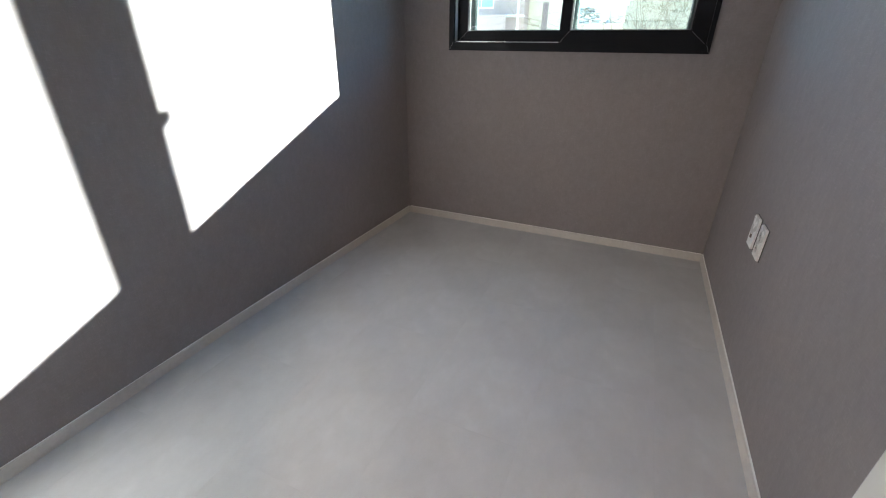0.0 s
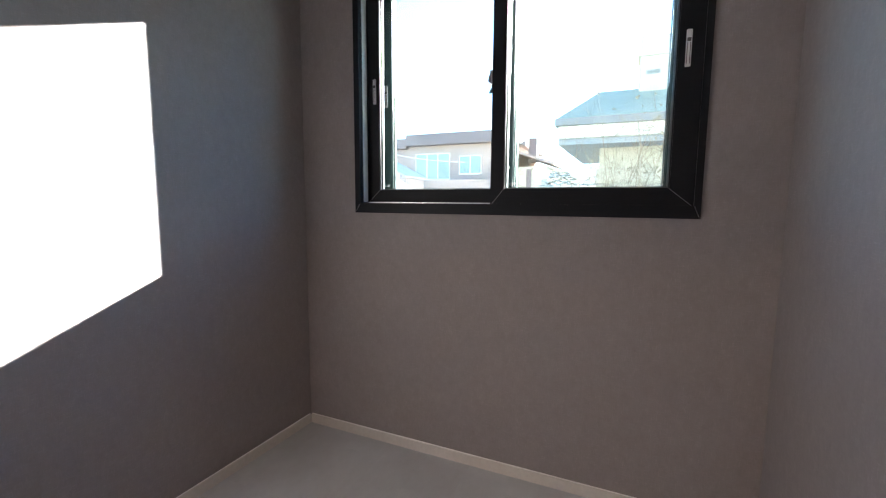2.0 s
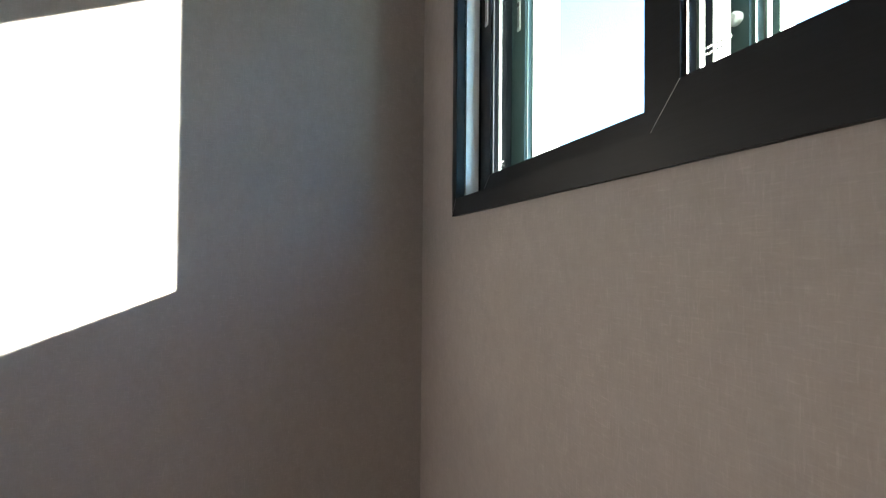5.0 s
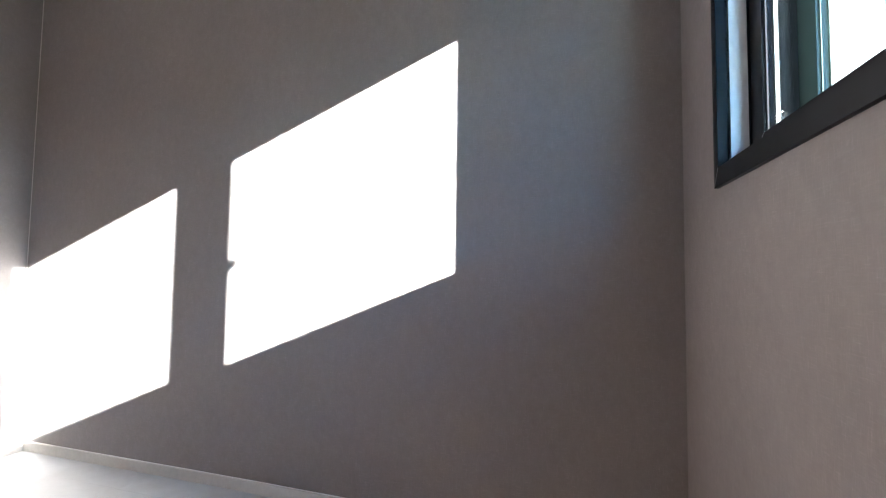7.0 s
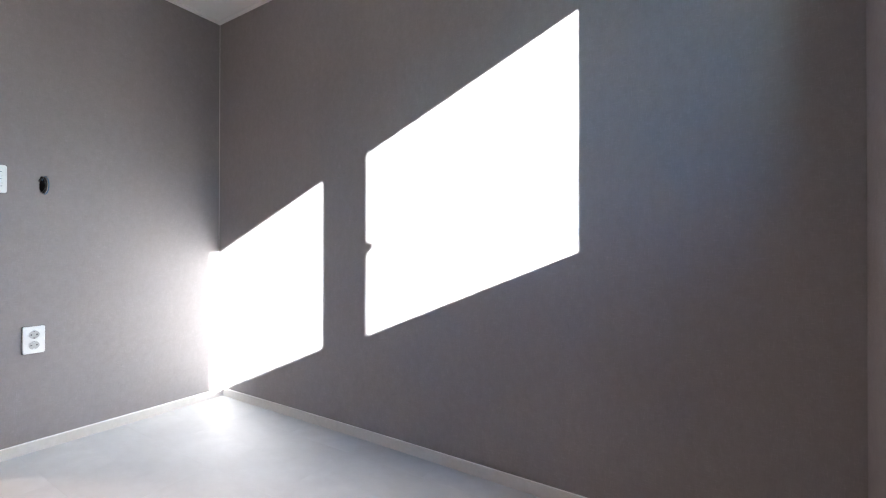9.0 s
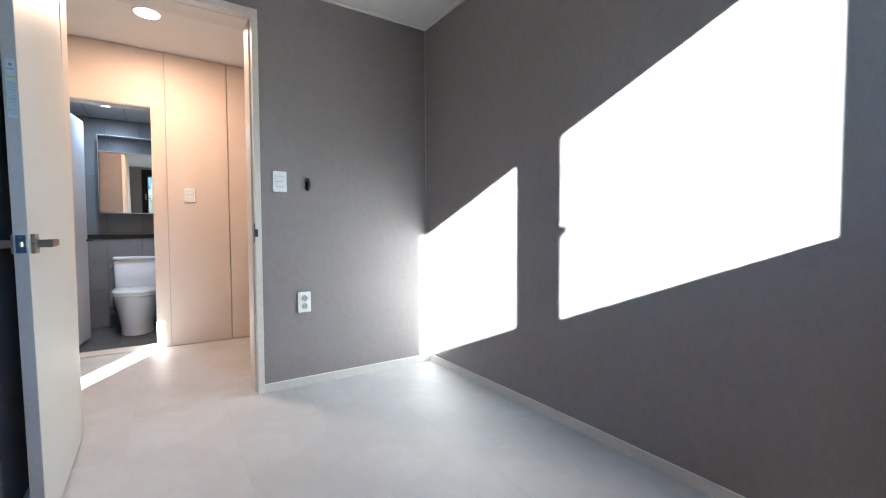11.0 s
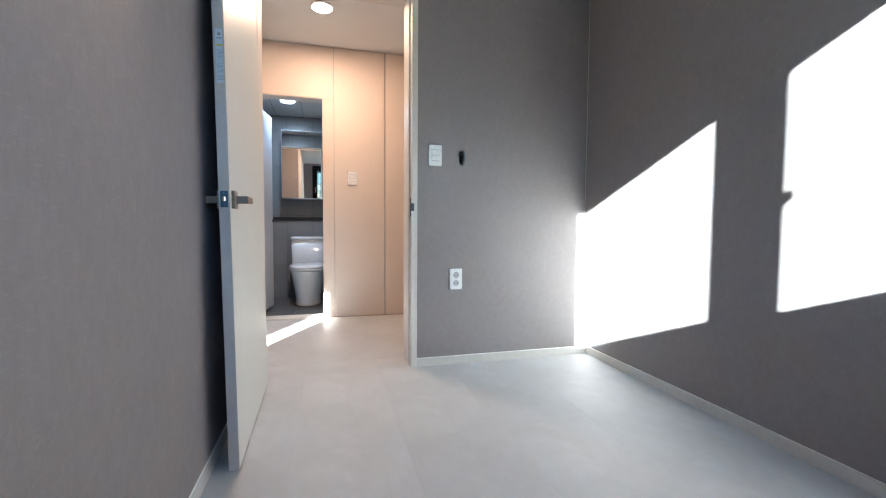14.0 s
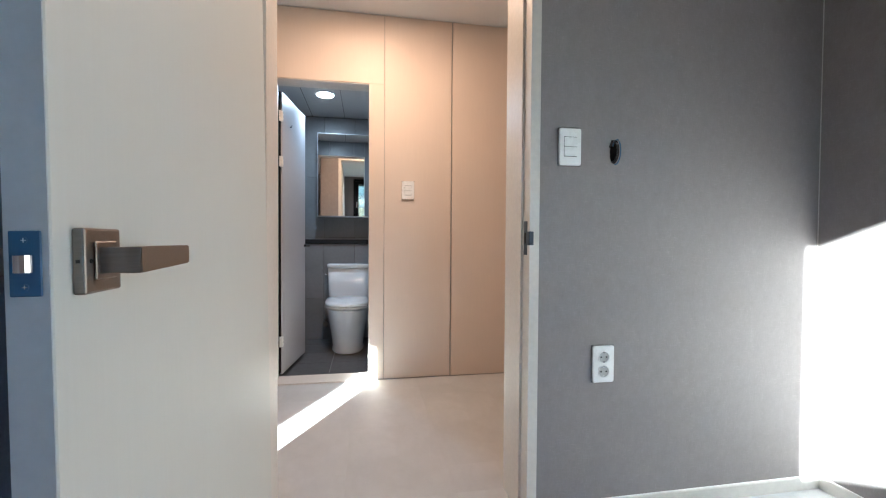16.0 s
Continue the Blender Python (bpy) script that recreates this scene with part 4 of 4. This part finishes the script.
# white gabled neighbour
ob = thing("house", (-4.93, 9.4, -5.6), "white gabled neighbour house with a round louvred vent", "house", turn=8)
apex = gz + 2.49
bm = bmesh.new()
add_prism(bm, ((-2.6, 0.0), (2.0, 0.0), (2.0, apex - 1.25), (0.0, apex), (-2.6, apex - 0.85)), "y", 0.0, 0.28)
part("wall", bm, M_HOUSEWHITE, ob)
bm = bmesh.new()
add_prism(bm, ((0.0, apex + 0.02), (2.35, apex - 1.46), (2.35, apex - 1.32), (0.0, apex + 0.16), (-2.95, apex - 0.72), (-2.95, apex - 0.96)), "y", -0.35, 0.32)
part("roof", bm, M_ROOFGREY, ob, "grey pitched roof")
bm = bmesh.new()
add_prism(bm, ((0.0, apex - 0.04), (2.37, apex - 1.54), (2.37, apex - 1.33), (0.0, apex + 0.17), (-2.97, apex - 0.83), (-2.97, apex - 1.03)), "y", -0.40, -0.352)
part("bargeboard", bm, M_STUCCO, ob, "broad white bargeboard")
bm = bmesh.new()
add_ring(bm, 0.20, 0.24, -0.06, -0.002, apex - 0.68, 24, -0.05)
vent = part("vent", bm, M_HOUSEWHITE, ob)
for k in range(7):
    z = apex - 0.68 - 0.165 + k * 0.055
    half = math.sqrt(max(0.20 ** 2 - (z - apex + 0.68) ** 2, 0.0))
    part("louvre", box((-0.05 - half, -0.040, z - 0.010), (-0.05 + half, -0.004, z + 0.012)), M_SIDING, vent)
for k in range(8):
    part("siding_board", box((-2.58, -0.018, apex - 2.9 + k * 0.2), (1.98, -0.001, apex - 2.9 + k * 0.2 + 0.19), 0.004), M_HOUSEWHITE, ob)
bm = bmesh.new()
add_tube(bm, [(-0.27, 0.15, apex), (-0.27, 0.15, apex + 0.66)], 0.010, 6)
for k, dz in enumerate((0.35, 0.50, 0.62)):
    add_tube(bm, [(-0.50 + 0.06 * k, 0.15, apex + dz), (-0.04 - 0.06 * k, 0.15, apex + dz)], 0.004, 5)
part("aerial", bm, M_FASCIA, ob, "thin roof aerial")


# low shed with a pale sheet roof
ob = thing("shed", (-10.0, 20.0, -5.6), "low shed with a sloping pale blue sheet roof", "shed")
part("wall", box((-1.2, 0.0, 0.0), (1.1, 2.0, gz + 2.36)), M_BRICK, ob)
bm = bmesh.new()
add_prism(bm, ((-1.3, gz + 3.62), (-1.3, gz + 3.70), (1.2, gz + 2.46), (1.2, gz + 2.38)), "y", -0.2, 2.2)
part("roof", bm, M_TARP, ob, "sloping pale blue sheet roof")
for k in range(6):
    part("batten", box((-1.15 + k * 0.45, -0.02, gz + 2.36), (-1.09 + k * 0.45, 0.04, gz + 3.50 - k * 0.223)), M_PFRAME, ob)

# white outbuilding carrying a stack of folded tarpaulins and a crate
ob = thing("outbuilding", (0.0, 12.0, -5.6), "white flat-topped outbuilding behind the cream house", "shed")
part("wall", box((-0.75, 0.0, 0.0), (1.6, 1.8, gz + 1.55)), M_HOUSEWHITE, ob)
part("roof", box((-0.80, -0.05, gz + 1.55), (1.65, 1.85, gz + 1.60), 0.01), M_HOUSEWHITE, ob)
ob = thing("tarpaulin_stack", (-0.17, 12.35, 1.60), "loose stack of folded pale blue tarpaulins on the outbuilding", "tarpaulin")
rng = random.Random(31)
for k in range(7):
    bm = bmesh.new()
    half, off, ph = 0.45 - 0.025 * k, rng.uniform(-0.06, 0.06), rng.uniform(0, 6)
    ring = []
    for j in range(15):
        u = -1 + j / 7
        zz = 0.05 * k + 0.014 * math.sin(7 * u + ph) + 0.010 * math.sin(15 * u + 2 * ph)
        zz = max(zz, 0.0)
        ring.append([(off + half * u, -0.28 + rng.uniform(-0.03, 0.03), zz), (off + half * u, 0.28, zz), (off + half * u, 0.28, zz + 0.034), (off + half * u, -0.28 + rng.uniform(-0.03, 0.03), zz + 0.034)])
    add_loft(bm, ring)
    part("tarpaulin", bm, M_TARP if k % 3 else M_HOUSEWHITE, ob)
ob = thing("crate", (0.56, 12.35, 1.60), "pale blue plastic crate on the outbuilding", "crate")
part("body", box((-0.17, -0.22, 0.0), (0.17, 0.22, 0.46), 0.02), M_TARP, ob)
for k in range(4):
    part("rib", box((-0.18, -0.23, 0.06 + k * 0.10), (0.18, -0.215, 0.09 + k * 0.10)), M_TARP, ob)


# low far roofs between the houses
def far_block(x, y, w, d, h, wall_mat, roof_mat, label):
    b = thing("house", (x, y, -5.6), label, "house", "far low houses")
    part("wall", box((-w / 2, 0, 0), (w / 2, d, h)), wall_mat, b)
    bm = bmesh.new()
    add_prism(bm, ((-w / 2 - 0.3, h), (w / 2 + 0.3, h), (w / 2 - 0.4, h + 0.9), (-w / 2 + 0.4, h + 0.9)), "y", -0.3, d + 0.3)
    part("roof", bm, roof_mat, b)
    for k in range(3):
        xx = -w / 2 + 0.6 + k * (w - 1.2) / 3
        far_window(b, xx, xx + 0.9, h - 1.7, h - 0.7, -0.02, 1)


far_block(-5.5, 44, 7, 6, 7.6, M_BRICK, M_ROOFGREY, "distant brown house with a grey roof")
far_block(-2.3, 58, 6, 6, 8.3, M_SIDING, M_ROOFGREY, "distant cream house with a grey roof")
far_block(-13.5, 62, 9, 6, 9.0, M_BRICK, M_BRICKDK, "distant brick house with a brown roof")
far_block(-18.6, 30, 3.6, 4, 10.75, M_BRICK, M_BRICKDK, "narrow brown house behind the gabled one")
far_block(-24.0, 40, 9, 7, 8.0, M_HOUSEWHITE, M_ROOFGREY, "distant white house with a grey roof")
far_block(-33.0, 52, 9, 7, 8.6, M_BRICK, M_ROOFGREY, "distant brick house with a grey roof")
far_block(16.0, 48, 12, 7, 8.6, M_SIDING, M_ROOFGREY, "distant cream house with a grey roof")
pole = thing("utility_pole", (-4.3, 36.0, -5.6), "slim grey utility pole with crossarm and wires", "pole")
bm = bmesh.new()
add_tube(bm, [(0, 0, 0), (0, 0, 9.6)], [0.16, 0.10], 10)
part("shaft", bm, M_FASCIA, pole)
part("crossarm", box((-0.9, -0.05, 8.9), (0.9, 0.05, 9.0)), M_FASCIA, pole)
for k, dx in enumerate((-0.8, 0.0, 0.8)):
    bm = bmesh.new()
    add_tube(bm, [(dx + 14 * (u - 0.5) * 2, 2 * (u - 0.5), 9.05 - 0.8 * math.sin(u * math.pi)) for u in [j / 12 for j in range(13)]], 0.015, 4)
    part("wire", bm, M_FASCIA, pole)


def bare_tree(place, fork, reach, lean, count, seed, label, thick=1.0):
    """Bare winter tree: tapering stems up to a fork height, then many arching branches with fine twigs."""
    rng = random.Random(seed)
    ob = thing("bare_tree", place, label, "tree")
    stem, crown, leaves = bmesh.new(), bmesh.new(), bmesh.new()

    def wander(p, d, length, r, n, bend, up, sides, bm):
        pts, rad = [p.copy()], [r]
        for k in range(n):
            d = (d + Vector((rng.uniform(-1, 1), rng.uniform(-0.6, 0.6), rng.uniform(-1, 1))) * bend + Vector((0, 0, up))).normalized()
            p = p + d * (length / n)
            p.y = max(min(p.y, 0.75), -0.75)
            pts.append(p.copy())
            rad.append(r * (1 - 0.7 * (k + 1) / n))
        add_tube(bm, pts, rad, sides, cap=sides > 4)
        return pts, rad, d

    for _ in range(3):
        base = Vector((rng.uniform(-0.15, 0.15), rng.uniform(-0.1, 0.1), 0))
        wander(base, Vector((rng.uniform(-0.05, 0.05), 0, 1)), fork + 0.3, 0.07 * thick, 8, 0.04, 0.05, 8, stem)
    for _ in range(count):
        start = Vector((rng.uniform(-0.35, 0.35), rng.uniform(-0.3, 0.3), fork + rng.uniform(-0.9, 0.1)))
        a = rng.gauss(lean, 0.55)
        d = Vector((math.sin(a), rng.uniform(-0.3, 0.3), math.cos(a))).normalized()
        pts, rad, d2 = wander(start, d, reach * rng.uniform(0.55, 1.0), 0.009 * thick, 7, 0.13, -0.03, 5, crown)
        for _ in range(6):
            i = rng.randint(2, 7)
            a2 = a + rng.gauss(0, 0.6)
            t_pts, t_rad, d3 = wander(pts[i], Vector((math.sin(a2), rng.uniform(-0.4, 0.4), math.cos(a2))), rng.uniform(0.25, 0.65), 0.0036 * thick, 5, 0.2, 0.02, 4, crown)
            for _ in range(3):
                j = rng.randint(2, 5)
                a3 = a2 + rng.gauss(0, 0.8)
                q, _r, _d = wander(t_pts[j], Vector((math.sin(a3), rng.uniform(-0.4, 0.4), math.cos(a3))), rng.uniform(0.08, 0.26), 0.0021 * thick, 3, 0.25, 0.0, 4, crown)
                if rng.random() < 0.16:
                    for _ in range(3):
                        o = Vector((rng.uniform(-1, 1), rng.uniform(-1, 1), rng.uniform(-1, 1))) * 0.014
                        u = Vector((rng.uniform(-1, 1), rng.uniform(-1, 1), rng.uniform(-1, 1))).normalized() * 0.015
                        w = u.cross(Vector((0.3, 0.8, 0.5))).normalized() * 0.008
                        leaves.faces.new([leaves.verts.new(q[-1] + o + e) for e in (u, w, -u, -w)])
    part("trunk", stem, M_BARK, ob)
    part("crown", crown, M_BARK, ob, "fine bare arching twigs")
    tagged(part("leaf_cluster", leaves, M_DRYLEAF, ob, "a few dry leaves left on the twigs"), kind="stuff")
    return ob


bare_tree((1.55, 6.3, -5.6), 6.2, 1.75, 0.05, 26, 5, "bare winter tree with fine arching twigs outside the window")
bare_tree((2.45, 6.2, -5.6), 6.3, 1.75, -0.15, 30, 11, "bare winter tree with dense arching twigs beside the cream house")
bare_tree((1.20, 6.45, -5.6), 6.55, 1.75, -0.42, 18, 23, "slender bare winter tree with a few dry leaves", 0.62)


# ---------------------------------------------------------------- pieces: floor planks and bathroom tiles
plank_meshes = {}


def plank(parent, x0, x1, y0, y1, z0=-0.006, z1=0.0, mat=M_FLOOR, name="plank", gap=0.00008, bevel=0.0002):
    w, d, h = round(x1 - x0, 4), round(y1 - y0, 4), round(z1 - z0, 4)
    key = (name, w, d, h)
    if key not in plank_meshes:
        plank_meshes[key] = mesh_of(name, box((-w / 2 + gap, -d / 2 + gap, -h / 2), (w / 2 - gap, d / 2 - gap, h / 2), bevel), mat)
    o = new(name, plank_meshes[key])
    o.parent = parent
    o.location = ((x0 + x1) / 2, (y0 + y1) / 2, (z0 + z1) / 2)
    return o


floor = bpy.data.objects["floor"]
PW, PL = 0.400, 0.800
areas = ((-0.034, W, 0.0, L), (DOOR[0], DOOR[1], -SW_T, 0.0), (WEST, EAST, HALL_Y + 0.001, -SW_T), (W + 0.26, EAST, -SW_T, L))
for ax0, ax1, ay0, ay1 in areas:
    i0, i1 = math.floor((ax0 - 0.112) / PW), math.ceil((ax1 - 0.112) / PW)
    for i in range(i0, i1):
        shift = 0.42 + (0.40 if i % 2 else 0.0)
        j0, j1 = math.floor((ay0 - shift) / PL), math.ceil((ay1 - shift) / PL)
        for j in range(j0, j1):
            a, b = max(0.112 + i * PW, ax0), min(0.112 + (i + 1) * PW, ax1)
            c, d = max(shift + j * PL, ay0), min(shift + (j + 1) * PL, ay1)
            if b - a > 0.003 and d - c > 0.003:
                plank(floor, a, b, c, d)

# bathroom floor tiles
for i in range(4):
    for j in range(5):
        a, b = BATH_X0 - 0.008 + i * 0.30, min(BATH_X0 - 0.008 + (i + 1) * 0.30, BATH_X1 + 0.008)
        c, d = BATH_Y - 0.008 + j * 0.30, min(BATH_Y - 0.008 + (j + 1) * 0.30, HALL_Y - BW_T)
        if b > a and d > c:
            plank(floor, a, b, c, d, BATH_Z - 0.007, BATH_Z, M_FTILE, "floor_tile", 0.0015, 0.001)

TW, TH = 0.288, 0.574


def tile_wall(parent, axis, face, out, u0, u1, z0, z1, ushift, zshift, dz=0.0):
    """Upright tiles on a wall: pieces proud of the grout."""
    i = math.floor((u0 - ushift) / TW)
    while ushift + i * TW < u1:
        j = math.floor((z0 - zshift) / TH)
        while zshift + j * TH < z1:
            a, b = max(ushift + i * TW, u0), min(ushift + (i + 1) * TW, u1)
            c, d = max(zshift + j * TH, z0), min(zshift + (j + 1) * TH, z1)
            if b - a > 0.006 and d - c > 0.006:
                w, h = round(b - a, 4), round(d - c, 4)
                key = ("wall_tile", axis, w, h)
                if key not in plank_meshes:
                    lo = (-w / 2 + 0.0018, -0.004, -h / 2 + 0.0018) if axis == "y" else (-0.004, -w / 2 + 0.0018, -h / 2 + 0.0018)
                    plank_meshes[key] = mesh_of("wall_tile", box(lo, tuple(-q for q in lo), 0.0012), M_TILE)
                o = new("wall_tile", plank_meshes[key])
                o.parent = parent
                mid = face + out * 0.004
                o.location = ((a + b) / 2, mid, (c + d) / 2 + dz) if axis == "y" else (mid, (a + b) / 2, (c + d) / 2 + dz)
            j += 1
        i += 1


ob_w = bpy.data.objects["wall_bath_south"]
tile_wall(ob_w, "y", BATH_Y - 0.008, 1, BATH_X0, BATH_X1, BATH_Z, BATH_H, 2.033, 1.506)
tile_wall(bpy.data.objects["wall_bath_west"], "x", BATH_X0 - 0.008, 1, BATH_Y, HALL_Y - BW_T, BATH_Z, BATH_H, -2.93, 1.506)
tile_wall(bpy.data.objects["wall_bath_east"], "x", BATH_X1 + 0.008, -1, BATH_Y, HALL_Y - BW_T, BATH_Z, BATH_H, -2.93, 1.506)
wh = bpy.data.objects["wall_hall"]
tile_wall(wh, "y", HALL_Y - BW_T, -1, BATH[0], BATH[1], BATH[3], BATH_H, 2.033, 1.506)
tile_wall(wh, "y", HALL_Y - BW_T, -1, BATH_X0, BATH[0], 0.0, BATH_H, 2.033, 1.506)
tile_wall(wh, "y", HALL_Y - BW_T, -1, BATH[1], BATH_X1, 0.0, BATH_H, 2.033, 1.506)
# ledge front, in the ledge's own place
tile_wall(bpy.data.objects["body"], "y", 0.094, 1, -0.53, 0.53, BATH_Z, 0.871, 2.033 - 1.83, 0.358)
